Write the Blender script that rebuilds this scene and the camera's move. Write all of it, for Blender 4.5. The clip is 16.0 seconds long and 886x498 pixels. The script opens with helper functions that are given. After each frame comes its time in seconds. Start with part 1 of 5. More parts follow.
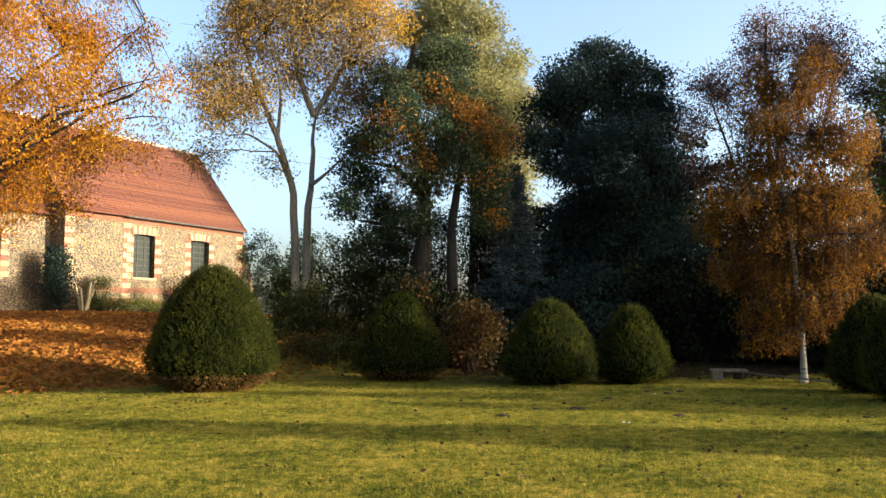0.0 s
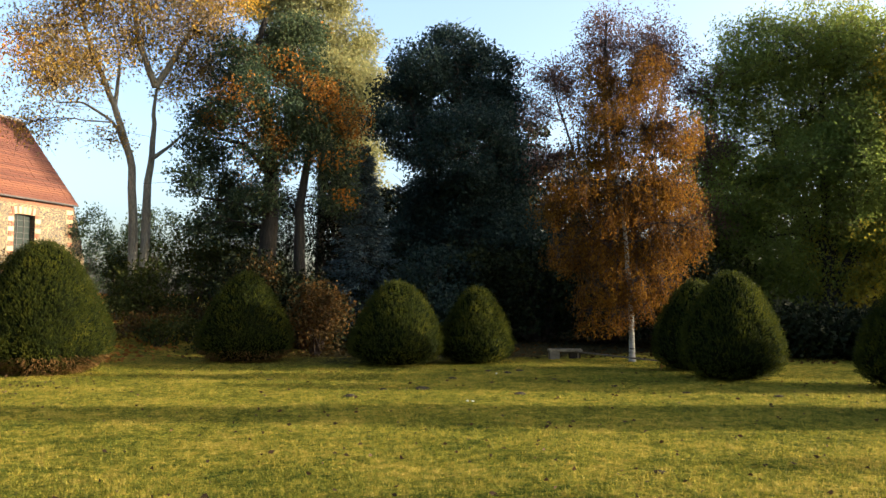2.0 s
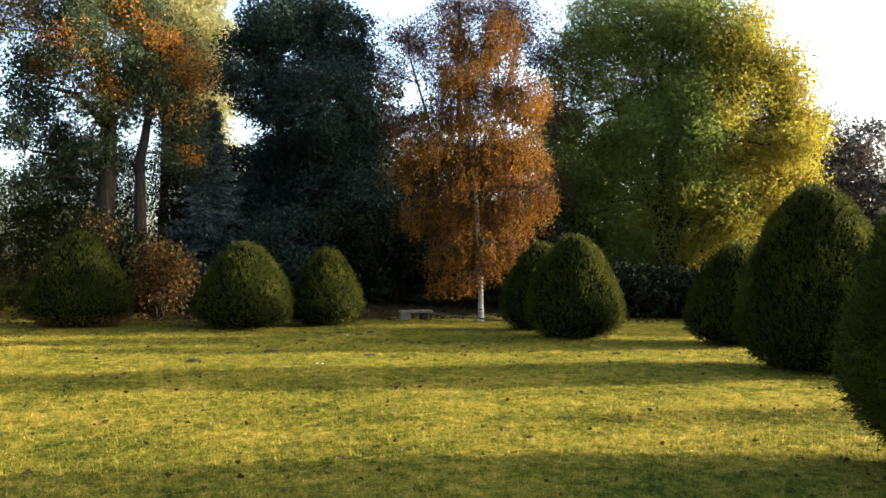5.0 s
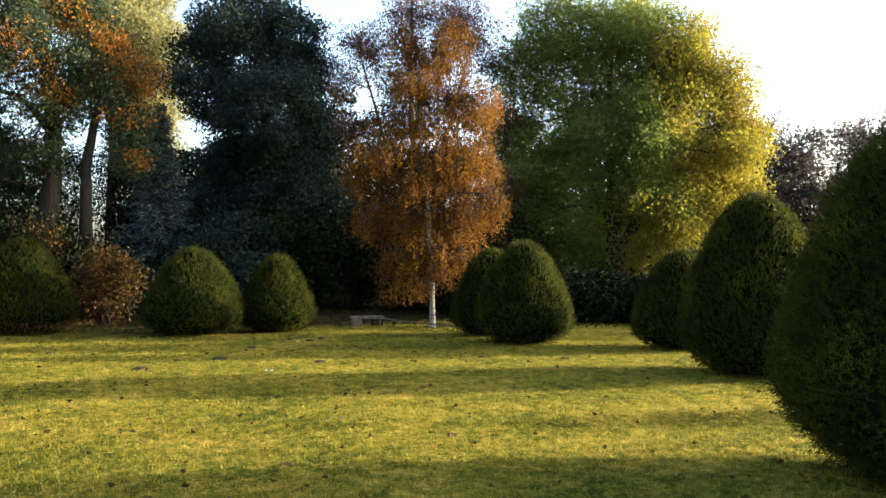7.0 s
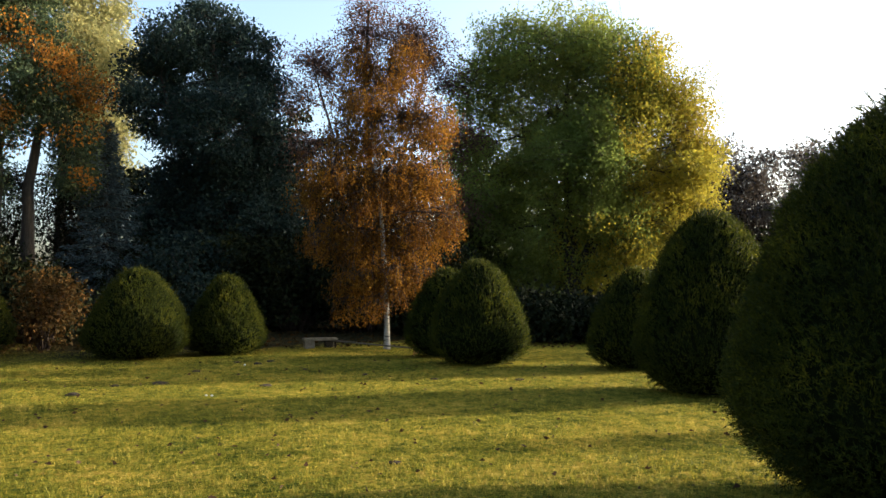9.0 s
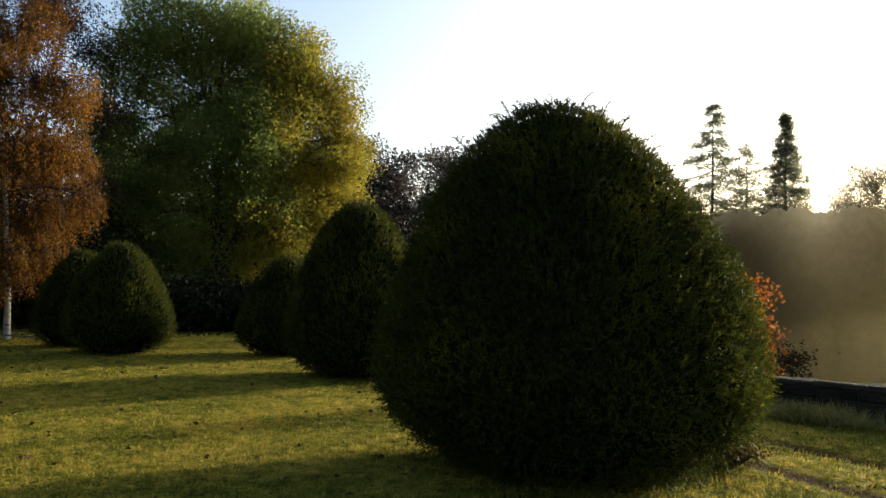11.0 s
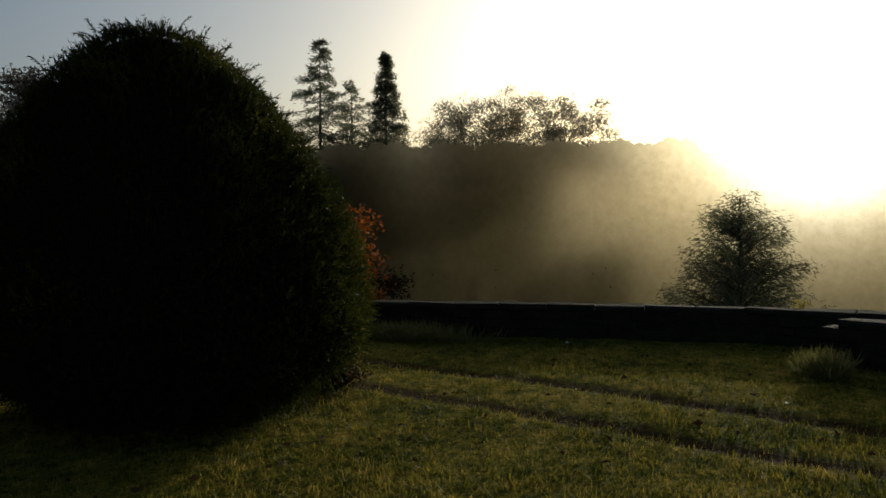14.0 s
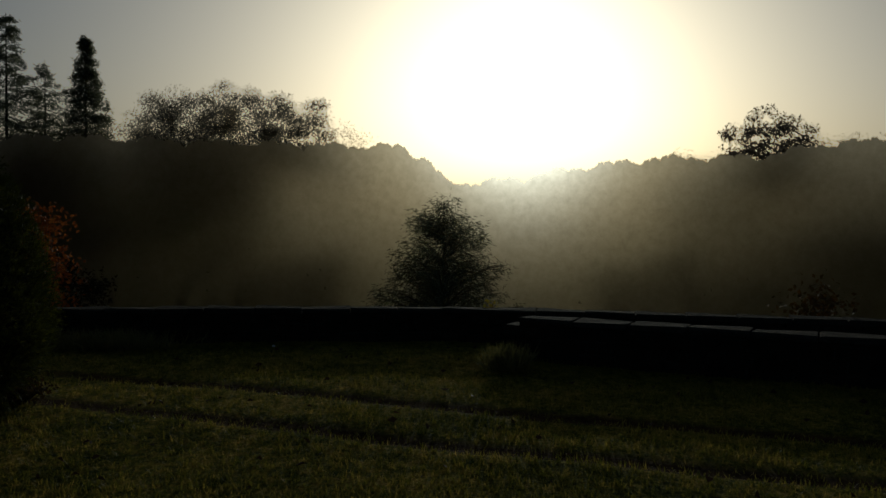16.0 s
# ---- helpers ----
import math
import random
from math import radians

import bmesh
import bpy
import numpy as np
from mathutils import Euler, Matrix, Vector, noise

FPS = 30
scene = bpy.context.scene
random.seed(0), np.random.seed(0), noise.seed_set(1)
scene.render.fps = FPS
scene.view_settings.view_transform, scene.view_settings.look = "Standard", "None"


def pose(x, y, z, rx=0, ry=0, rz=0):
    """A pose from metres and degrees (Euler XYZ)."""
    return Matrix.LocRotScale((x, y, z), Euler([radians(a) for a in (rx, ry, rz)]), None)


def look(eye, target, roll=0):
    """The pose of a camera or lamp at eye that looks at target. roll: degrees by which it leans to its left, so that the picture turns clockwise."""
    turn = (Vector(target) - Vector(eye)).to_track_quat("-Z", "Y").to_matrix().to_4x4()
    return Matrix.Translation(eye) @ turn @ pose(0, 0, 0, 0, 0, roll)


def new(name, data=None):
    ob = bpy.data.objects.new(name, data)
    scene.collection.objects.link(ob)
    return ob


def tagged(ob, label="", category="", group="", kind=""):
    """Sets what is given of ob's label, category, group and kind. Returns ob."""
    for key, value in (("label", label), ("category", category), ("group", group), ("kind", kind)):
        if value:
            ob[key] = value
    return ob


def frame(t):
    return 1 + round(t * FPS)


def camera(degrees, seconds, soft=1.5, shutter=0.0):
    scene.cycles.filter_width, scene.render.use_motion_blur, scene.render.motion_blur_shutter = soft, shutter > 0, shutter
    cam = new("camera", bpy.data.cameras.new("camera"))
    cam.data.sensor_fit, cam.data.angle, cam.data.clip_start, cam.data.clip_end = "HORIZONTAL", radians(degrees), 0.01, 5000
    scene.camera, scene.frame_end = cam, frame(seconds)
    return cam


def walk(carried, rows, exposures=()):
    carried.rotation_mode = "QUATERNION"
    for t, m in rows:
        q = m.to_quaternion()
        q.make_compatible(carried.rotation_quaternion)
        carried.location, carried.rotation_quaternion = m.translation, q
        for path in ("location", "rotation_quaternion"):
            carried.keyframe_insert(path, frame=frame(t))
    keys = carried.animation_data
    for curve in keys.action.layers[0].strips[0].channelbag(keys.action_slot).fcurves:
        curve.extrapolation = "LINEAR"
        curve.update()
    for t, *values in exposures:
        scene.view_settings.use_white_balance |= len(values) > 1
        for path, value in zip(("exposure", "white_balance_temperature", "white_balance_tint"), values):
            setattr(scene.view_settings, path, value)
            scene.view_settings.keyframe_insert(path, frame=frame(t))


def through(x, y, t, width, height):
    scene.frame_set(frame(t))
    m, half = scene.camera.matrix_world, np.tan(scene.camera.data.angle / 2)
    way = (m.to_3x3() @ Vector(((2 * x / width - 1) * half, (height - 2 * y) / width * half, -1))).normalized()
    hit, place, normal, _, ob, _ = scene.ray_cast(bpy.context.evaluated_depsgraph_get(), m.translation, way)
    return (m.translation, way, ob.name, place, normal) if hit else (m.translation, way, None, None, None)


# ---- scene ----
cam = camera(55.74, 16.0)
PATH = [
    (0.0, pose(-0.001, -0.001, 1.632, 94.788, 0.087, 0.000)),
    (0.5, pose(-0.029, -0.071, 1.635, 94.726, -0.170, -2.757)),
    (1.0, pose(-0.083, -0.164, 1.638, 94.472, -0.331, -5.498)),
    (1.5, pose(-0.074, -0.132, 1.641, 94.074, -0.283, -7.870)),
    (2.0, pose(-0.073, -0.097, 1.646, 93.493, -0.292, -10.525)),
    (2.5, pose(-0.081, -0.033, 1.640, 92.903, -0.335, -13.228)),
    (3.0, pose(-0.075, 0.014, 1.623, 92.362, -0.303, -15.597)),
    (3.5, pose(-0.053, 0.033, 1.618, 91.775, -0.306, -17.260)),
    (4.0, pose(-0.039, 0.046, 1.622, 91.308, -0.339, -18.429)),
    (6.5, pose(0.012, -0.044, 1.659, 91.071, -0.392, -23.249)),
    (7.0, pose(0.010, -0.069, 1.663, 91.311, -0.374, -23.736)),
    (7.5, pose(0.074, 0.037, 1.655, 91.771, -0.299, -23.760)),
    (8.0, pose(0.155, 0.157, 1.639, 92.289, -0.069, -23.712)),
    (8.5, pose(0.257, 0.282, 1.611, 92.770, 0.137, -23.734)),
    (9.0, pose(0.344, 0.227, 1.626, 92.794, -0.111, -26.365)),
    (9.5, pose(0.329, 0.069, 1.665, 92.665, -0.734, -32.743)),
    (10.0, pose(0.296, 0.235, 1.606, 93.127, -1.647, -40.361)),
    (12.5, pose(0.044, 0.205, 1.534, 89.083, 0.810, -60.298)),
    (13.0, pose(0.135, 0.243, 1.535, 88.548, 0.479, -65.240)),
    (13.5, pose(0.187, 0.243, 1.542, 88.197, 0.280, -70.815)),
    (14.0, pose(0.270, 0.205, 1.556, 88.019, 0.427, -76.303)),
    (14.5, pose(0.343, 0.174, 1.574, 87.874, 0.199, -81.851)),
    (15.0, pose(0.385, 0.159, 1.579, 87.830, -0.142, -86.976)),
    (15.5, pose(0.346, 0.133, 1.584, 87.888, -0.344, -91.369)),
    (16.0, pose(0.187, 0.075, 1.594, 88.088, -0.434, -95.446)),
]
EXPOSURE = [(0.0, 2.15, 6200, 10), (2.0, 2.27, 6200, 10), (3.0, 2.48, 6350, 9), (4.0, 2.68, 6350, 9), (6.5, 2.84, 6250, 9), (8.0, 2.6, 6200, 9), (9.5, 2.12, 6200, 9), (10.2, 1.9, 6200, 8), (12.3, 0.56, 6250, 5), (13.0, 0.1, 6100, 5), (14.0, -0.68, 5900, 4), (15.0, -1.57, 5700, 3), (16.0, -2.55, 5400, 2)]
walk(cam, PATH, EXPOSURE)

# ---- light ----
SUN_AZ, SUN_EL = radians(100.6), radians(9.2)
SUN_DIR = Vector((math.sin(SUN_AZ) * math.cos(SUN_EL), math.cos(SUN_AZ) * math.cos(SUN_EL), math.sin(SUN_EL)))
world = bpy.data.worlds.new("sky")
scene.world = world
world.use_nodes = True
wn = world.node_tree.nodes
sky = wn.new("ShaderNodeTexSky")
sky.sky_type = "NISHITA"
sky.sun_disc = False
sky.sun_elevation, sky.sun_rotation = SUN_EL, SUN_AZ
sky.air_density, sky.dust_density, sky.ozone_density = 0.75, 4.6, 1.0
wn["Background"].inputs["Strength"].default_value = 0.15
world.node_tree.links.new(sky.outputs["Color"], wn["Background"].inputs["Color"])
sun_data = bpy.data.lights.new("sun", "SUN")
sun_data.energy, sun_data.angle, sun_data.color = 3.4, radians(0.6), (1.0, 0.88, 0.68)
sun = new("sun", sun_data)
sun.matrix_world = look(SUN_DIR * 200, (0, 0, 0))


# ---- materials ----
def nodes_of(name):
    m = bpy.data.materials.new(name)
    m.use_nodes = True
    nt = m.node_tree
    return m, nt, nt.nodes["Principled BSDF"]


def ramp(nt, fac, stops):
    r = nt.nodes.new("ShaderNodeValToRGB")
    el = r.color_ramp.elements
    while len(el) < len(stops):
        el.new(0.5)
    for e, (p, c) in zip(el, stops):
        e.position, e.color = p, (*c, 1)
    nt.links.new(fac, r.inputs[0])
    return r.outputs[0]


def noise_tex(nt, scale, detail=6, rough=0.6, coord=None, stretch=None):
    n = nt.nodes.new("ShaderNodeTexNoise")
    n.inputs["Scale"].default_value, n.inputs["Detail"].default_value, n.inputs["Roughness"].default_value = scale, detail, rough
    src = coord
    if src is None:
        src = nt.nodes.new("ShaderNodeNewGeometry").outputs["Position"]
    if stretch:
        mp = nt.nodes.new("ShaderNodeMapping")
        mp.inputs["Scale"].default_value = stretch
        nt.links.new(src, mp.inputs["Vector"])
        src = mp.outputs[0]
    nt.links.new(src, n.inputs["Vector"])
    return n.outputs["Fac"]


def mixc(nt, fac, a, b, mode="MIX"):
    m = nt.nodes.new("ShaderNodeMix")
    m.data_type, m.blend_type = "RGBA", mode
    for sock, v in ((m.inputs[0], fac), (m.inputs[6], a), (m.inputs[7], b)):
        if isinstance(v, (int, float)):
            sock.default_value = v
        elif isinstance(v, tuple):
            sock.default_value = (*v, 1)
        else:
            nt.links.new(v, sock)
    return m.outputs[2]


def bump(nt, bsdf, height, strength=0.5, dist=0.02):
    b = nt.nodes.new("ShaderNodeBump")
    b.inputs["Strength"].default_value, b.inputs["Distance"].default_value = strength, dist
    nt.links.new(height, b.inputs["Height"])
    nt.links.new(b.outputs[0], bsdf.inputs["Normal"])


def rough_mat(name, c1, c2, scale=3.0, fine=40.0, rough=0.9, relief=0.5, depth=0.02, stretch=None):
    m, nt, b = nodes_of(name)
    big, small = noise_tex(nt, scale, stretch=stretch), noise_tex(nt, fine, 4, stretch=stretch)
    col = ramp(nt, big, [(0.3, c1), (0.7, c2)])
    dark = ramp(nt, small, [(0.3, (0.55, 0.55, 0.55)), (0.65, (1.1, 1.1, 1.1))])
    nt.links.new(mixc(nt, 1.0, col, dark, "MULTIPLY"), b.inputs["Base Color"])
    b.inputs["Roughness"].default_value = rough
    b.inputs["Specular IOR Level"].default_value = 0.15
    bump(nt, b, small, relief, depth)
    return m


def onward(nt, shader, share, rough=0.62, ior=1.28):
    """Haze glow put into a sheet: part of the light goes on through it, spread round its own direction."""
    halo, mx = nt.nodes.new("ShaderNodeBsdfRefraction"), nt.nodes.new("ShaderNodeMixShader")
    halo.inputs["Color"].default_value = (0.86, 0.88, 0.84, 1)
    halo.inputs["Roughness"].default_value, halo.inputs["IOR"].default_value = rough, ior
    nt.links.new(share, mx.inputs[0])
    nt.links.new(shader, mx.inputs[1])
    nt.links.new(halo.outputs[0], mx.inputs[2])
    return mx.outputs[0]


def leaf_mat(name, stops, through=0.35, patch=0.5, rough=0.7, scale=0.5, clear=0.0):
    """Leaves: each leaf takes its own tone, clumps shift together; light passes through them.
    clear: share of a leaf made see-through, standing in for haze over far-off foliage."""
    m, nt, b = nodes_of(name)
    isl = nt.nodes.new("ShaderNodeNewGeometry").outputs["Random Per Island"]
    n = noise_tex(nt, scale, 3)
    mix = nt.nodes.new("ShaderNodeMath")
    mix.operation = "MULTIPLY_ADD"
    mix.inputs[1].default_value = 1 - patch
    nt.links.new(isl, mix.inputs[0])
    sc = nt.nodes.new("ShaderNodeMath")
    sc.operation = "MULTIPLY_ADD"
    sc.inputs[1].default_value, sc.inputs[2].default_value = patch * 2.2, -patch * 0.6
    nt.links.new(n, sc.inputs[0])
    nt.links.new(sc.outputs[0], mix.inputs[2])
    col = ramp(nt, mix.outputs[0], stops)
    nt.links.new(col, b.inputs["Base Color"])
    b.inputs["Roughness"].default_value = rough
    b.inputs["Specular IOR Level"].default_value = 0.08
    tr = nt.nodes.new("ShaderNodeBsdfTranslucent")
    nt.links.new(col, tr.inputs["Color"])
    mx = nt.nodes.new("ShaderNodeMixShader")
    mx.inputs[0].default_value = through
    nt.links.new(b.outputs[0], mx.inputs[1])
    nt.links.new(tr.outputs[0], mx.inputs[2])
    last = mx.outputs[0]
    if clear:
        gap, thin = nt.nodes.new("ShaderNodeBsdfTransparent"), nt.nodes.new("ShaderNodeMixShader")
        thin.inputs[0].default_value = clear
        nt.links.new(last, thin.inputs[1])
        nt.links.new(gap.outputs[0], thin.inputs[2])
        last = thin.outputs[0]
    nt.links.new(last, nt.nodes["Material Output"].inputs["Surface"])
    return m


BARK_GREY = rough_mat("bark_grey", (0.12, 0.108, 0.082), (0.26, 0.23, 0.175), 2, 25, 0.95, 0.8, 0.03, (1, 1, 0.25))
BARK_DARK = rough_mat("bark_dark", (0.016, 0.014, 0.011), (0.042, 0.036, 0.028), 2, 22, 0.95, 0.9, 0.04, (1, 1, 0.2))
TWIG = rough_mat("twig_brown", (0.032, 0.022, 0.017), (0.065, 0.047, 0.034), 4, 30)
L_ORANGE = leaf_mat("leaf_orange", [(0.0, (0.10, 0.034, 0.008)), (0.3, (0.25, 0.092, 0.009)), (0.6, (0.38, 0.168, 0.010)), (0.85, (0.45, 0.255, 0.013)), (1.0, (0.31, 0.07, 0.010))], 0.5, 0.45)
L_GOLD = leaf_mat("leaf_gold", [(0.0, (0.17, 0.12, 0.03)), (0.4, (0.32, 0.20, 0.036)), (0.75, (0.52, 0.32, 0.036)), (1.0, (0.46, 0.19, 0.034))], 0.5, 0.7, 0.7, 0.45)
L_BIRCH = leaf_mat("leaf_birch", [(0.0, (0.05, 0.021, 0.006)), (0.45, (0.12, 0.052, 0.008)), (0.8, (0.25, 0.12, 0.012)), (1.0, (0.20, 0.072, 0.009))], 0.5, 0.6, 0.7, 0.9)
L_BARE = leaf_mat("leaf_purple_brown", [(0.0, (0.06, 0.035, 0.03)), (0.6, (0.12, 0.065, 0.048)), (1.0, (0.19, 0.095, 0.05))], 0.4)
L_RUST = leaf_mat("leaf_rust", [(0.0, (0.05, 0.05, 0.016)), (0.3, (0.12, 0.075, 0.016)), (0.6, (0.28, 0.115, 0.015)), (1.0, (0.42, 0.18, 0.02))], 0.45, 0.7, 0.55, 0.35)
L_DARK = leaf_mat("leaf_dark_green", [(0.0, (0.010, 0.019, 0.017)), (0.5, (0.019, 0.034, 0.029)), (0.9, (0.042, 0.062, 0.040)), (1.0, (0.075, 0.088, 0.038))], 0.3, 0.6, 0.6)
# Near-black leaf: the wood's deep shade is put into its colour.
L_SHADE = leaf_mat("leaf_laurel_shaded", [(0.0, (0.004, 0.006, 0.002)), (0.6, (0.010, 0.014, 0.004)), (1.0, (0.022, 0.024, 0.006))], 0.1)
L_IVY = leaf_mat("leaf_ivy", [(0.0, (0.010, 0.014, 0.003)), (0.5, (0.026, 0.032, 0.006)), (1.0, (0.065, 0.062, 0.010))], 0.3)
L_GREYLIME = leaf_mat("leaf_lime_grey", [(0.0, (0.13, 0.135, 0.06)), (0.5, (0.22, 0.215, 0.09)), (1.0, (0.33, 0.29, 0.11))], 0.55)
L_OAK = leaf_mat("leaf_oak", [(0.0, (0.018, 0.032, 0.021)), (0.5, (0.042, 0.062, 0.031)), (0.9, (0.09, 0.105, 0.038)), (1.0, (0.17, 0.13, 0.03))], 0.4)
# Haze put into the far leaves: pale tones and a see-through share.
L_HAZE = leaf_mat("leaf_wood_hazed", [(0.0, (0.11, 0.09, 0.045)), (0.5, (0.17, 0.14, 0.07)), (1.0, (0.24, 0.20, 0.1))], 0.65, clear=0.5)
L_THICKET = leaf_mat("leaf_thicket", [(0.0, (0.02, 0.017, 0.009)), (0.6, (0.035, 0.028, 0.013)), (1.0, (0.05, 0.038, 0.016))], 0.4)
# These two carry haze as well: see-through leaves, and needles paled.
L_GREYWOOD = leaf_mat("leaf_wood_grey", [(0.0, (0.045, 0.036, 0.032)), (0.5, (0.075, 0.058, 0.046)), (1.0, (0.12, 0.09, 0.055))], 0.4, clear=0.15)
L_PINE = leaf_mat("pine_needles_hazed", [(0.0, (0.13, 0.14, 0.08)), (1.0, (0.26, 0.26, 0.14))], 0.65, clear=0.4)
L_YELLOW = leaf_mat("leaf_yellow", [(0.0, (0.13, 0.14, 0.022)), (0.4, (0.23, 0.205, 0.024)), (1.0, (0.36, 0.27, 0.028))], 0.5, 0.5)
L_MID = leaf_mat("leaf_mid_green", [(0.0, (0.05, 0.075, 0.02)), (0.5, (0.10, 0.13, 0.03)), (1.0, (0.20, 0.19, 0.04))], 0.4)
L_LIME = leaf_mat("leaf_green", [(0.0, (0.08, 0.115, 0.026)), (0.5, (0.15, 0.185, 0.038)), (0.85, (0.225, 0.235, 0.042)), (1.0, (0.30, 0.26, 0.045))], 0.55, 0.7, 0.7, 0.35)
L_BROWN = leaf_mat("leaf_brown", [(0.0, (0.022, 0.022, 0.008)), (0.5, (0.055, 0.033, 0.009)), (1.0, (0.12, 0.052, 0.010))], 0.35)
L_DEAD = leaf_mat("leaf_dead_brown", [(0.0, (0.06, 0.034, 0.012)), (0.6, (0.13, 0.07, 0.022)), (1.0, (0.22, 0.12, 0.035))], 0.25)
L_ASH = leaf_mat("leaf_ash_grey", [(0.0, (0.11, 0.10, 0.05)), (0.5, (0.19, 0.145, 0.06)), (1.0, (0.27, 0.15, 0.05))], 0.5, 0.6)
L_RED = leaf_mat("leaf_red", [(0.0, (0.16, 0.035, 0.014)), (0.5, (0.32, 0.095, 0.016)), (1.0, (0.44, 0.19, 0.025))], 0.35)
L_BLUE = leaf_mat("needle_blue", [(0.0, (0.022, 0.034, 0.037)), (0.6, (0.045, 0.066, 0.070)), (1.0, (0.085, 0.115, 0.11))], 0.15)
# Needles paled and see-through: the firs' haze is in their colour.
L_FIR = leaf_mat("needle_hazed", [(0.0, (0.10, 0.11, 0.07)), (1.0, (0.21, 0.22, 0.13))], 0.65, clear=0.2)
L_YEW = leaf_mat("yew_needles", [(0.0, (0.010, 0.015, 0.004)), (0.5, (0.029, 0.036, 0.005)), (0.8, (0.084, 0.084, 0.008)), (1.0, (0.20, 0.16, 0.014))], 0.42, 0.5, 0.6, 1.6)
# Near-black hull colour: shade between the yew's sprays is painted in.
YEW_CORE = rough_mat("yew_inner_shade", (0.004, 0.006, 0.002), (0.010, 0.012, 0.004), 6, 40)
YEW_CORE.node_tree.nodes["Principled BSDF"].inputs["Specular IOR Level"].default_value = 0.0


def turf(nt, geo):
    """Turf tone: broad drifts, hand-sized clumps and single blades."""
    drift, clump = noise_tex(nt, 0.7, 3, 0.6, geo), noise_tex(nt, 5.0, 5, 0.8, geo)
    tuft = nt.nodes.new("ShaderNodeMath")
    tuft.operation = "MULTIPLY_ADD"
    tuft.inputs[1].default_value, tuft.inputs[2].default_value = 1.1, -0.55
    nt.links.new(noise_tex(nt, 19.0, 3, 0.7, geo), tuft.inputs[0])
    m = nt.nodes.new("ShaderNodeMath")
    m.operation = "MULTIPLY_ADD"
    m.inputs[1].default_value = 1.9
    nt.links.new(clump, m.inputs[0])
    m2 = nt.nodes.new("ShaderNodeMath")
    m2.operation = "MULTIPLY_ADD"
    m2.inputs[1].default_value, m2.inputs[2].default_value = 0.9, -0.92
    nt.links.new(drift, m2.inputs[0])
    nt.links.new(m2.outputs[0], m.inputs[2])
    both = nt.nodes.new("ShaderNodeMath")
    nt.links.new(m.outputs[0], both.inputs[0])
    nt.links.new(tuft.outputs[0], both.inputs[1])
    return both.outputs[0]


TURF = [(0.08, (0.034, 0.052, 0.008)), (0.34, (0.116, 0.121, 0.014)), (0.60, (0.245, 0.206, 0.026)), (0.80, (0.38, 0.28, 0.047)), (1.0, (0.51, 0.365, 0.085))]
L_GRASS, nt, bsdf = nodes_of("grass_blades")
geo = nt.nodes.new("ShaderNodeNewGeometry")
add = nt.nodes.new("ShaderNodeMath")
add.operation = "MULTIPLY_ADD"
add.inputs[1].default_value = 0.30
nt.links.new(geo.outputs["Random Per Island"], add.inputs[0])
shift = nt.nodes.new("ShaderNodeMath")
shift.inputs[1].default_value = -0.13
nt.links.new(turf(nt, geo.outputs["Position"]), shift.inputs[0])
nt.links.new(shift.outputs[0], add.inputs[2])
col = ramp(nt, add.outputs[0], TURF)
nt.links.new(col, bsdf.inputs["Base Color"])
bsdf.inputs["Roughness"].default_value, bsdf.inputs["Specular IOR Level"].default_value = 0.6, 0.1
tr = nt.nodes.new("ShaderNodeBsdfTranslucent")
nt.links.new(col, tr.inputs["Color"])
mx = nt.nodes.new("ShaderNodeMixShader")
mx.inputs[0].default_value = 0.5
nt.links.new(bsdf.outputs[0], mx.inputs[1])
nt.links.new(tr.outputs[0], mx.inputs[2])
nt.links.new(mx.outputs[0], nt.nodes["Material Output"].inputs["Surface"])
L_DRYLEAF = leaf_mat("leaf_withered", [(0.0, (0.025, 0.016, 0.009)), (0.7, (0.07, 0.04, 0.018)), (1.0, (0.16, 0.07, 0.025))], 0.15)
L_DRYGRASS = leaf_mat("tall_grass", [(0.0, (0.07, 0.085, 0.02)), (1.0, (0.28, 0.24, 0.085))], 0.5)
L_LITTER = leaf_mat("leaf_litter", [(0.0, (0.09, 0.034, 0.010)), (0.4, (0.20, 0.075, 0.014)), (0.8, (0.30, 0.125, 0.02)), (1.0, (0.20, 0.17, 0.045))], 0.2)


# ---- mesh helpers ----
def part(name, bm, material, parent=None, label="", smooth=False):
    me = bm if isinstance(bm, bpy.types.Mesh) else bpy.data.meshes.new(name)
    if not isinstance(bm, bpy.types.Mesh):
        bm.to_mesh(me)
        bm.free()
    me.materials.append(material)
    if smooth:
        me.shade_smooth()
    ob = new(name, me)
    if parent:
        ob.parent = parent
    if label:
        ob["label"] = label
    return ob


def raw_mesh(name, verts, faces):
    """A mesh from arrays: verts (n, 3) and faces (m, k), all with k corners."""
    me = bpy.data.meshes.new(name)
    verts, faces = np.asarray(verts, np.float32), np.asarray(faces, np.int32)
    m, k = faces.shape
    me.vertices.add(len(verts))
    me.vertices.foreach_set("co", verts.ravel())
    me.loops.add(m * k)
    me.loops.foreach_set("vertex_index", faces.ravel())
    me.polygons.add(m)
    me.polygons.foreach_set("loop_start", np.arange(0, m * k, k, dtype=np.int32))
    me.update(calc_edges=True)
    return me


def unit(v):
    return v / np.maximum(np.linalg.norm(v, axis=1, keepdims=True), 1e-9)


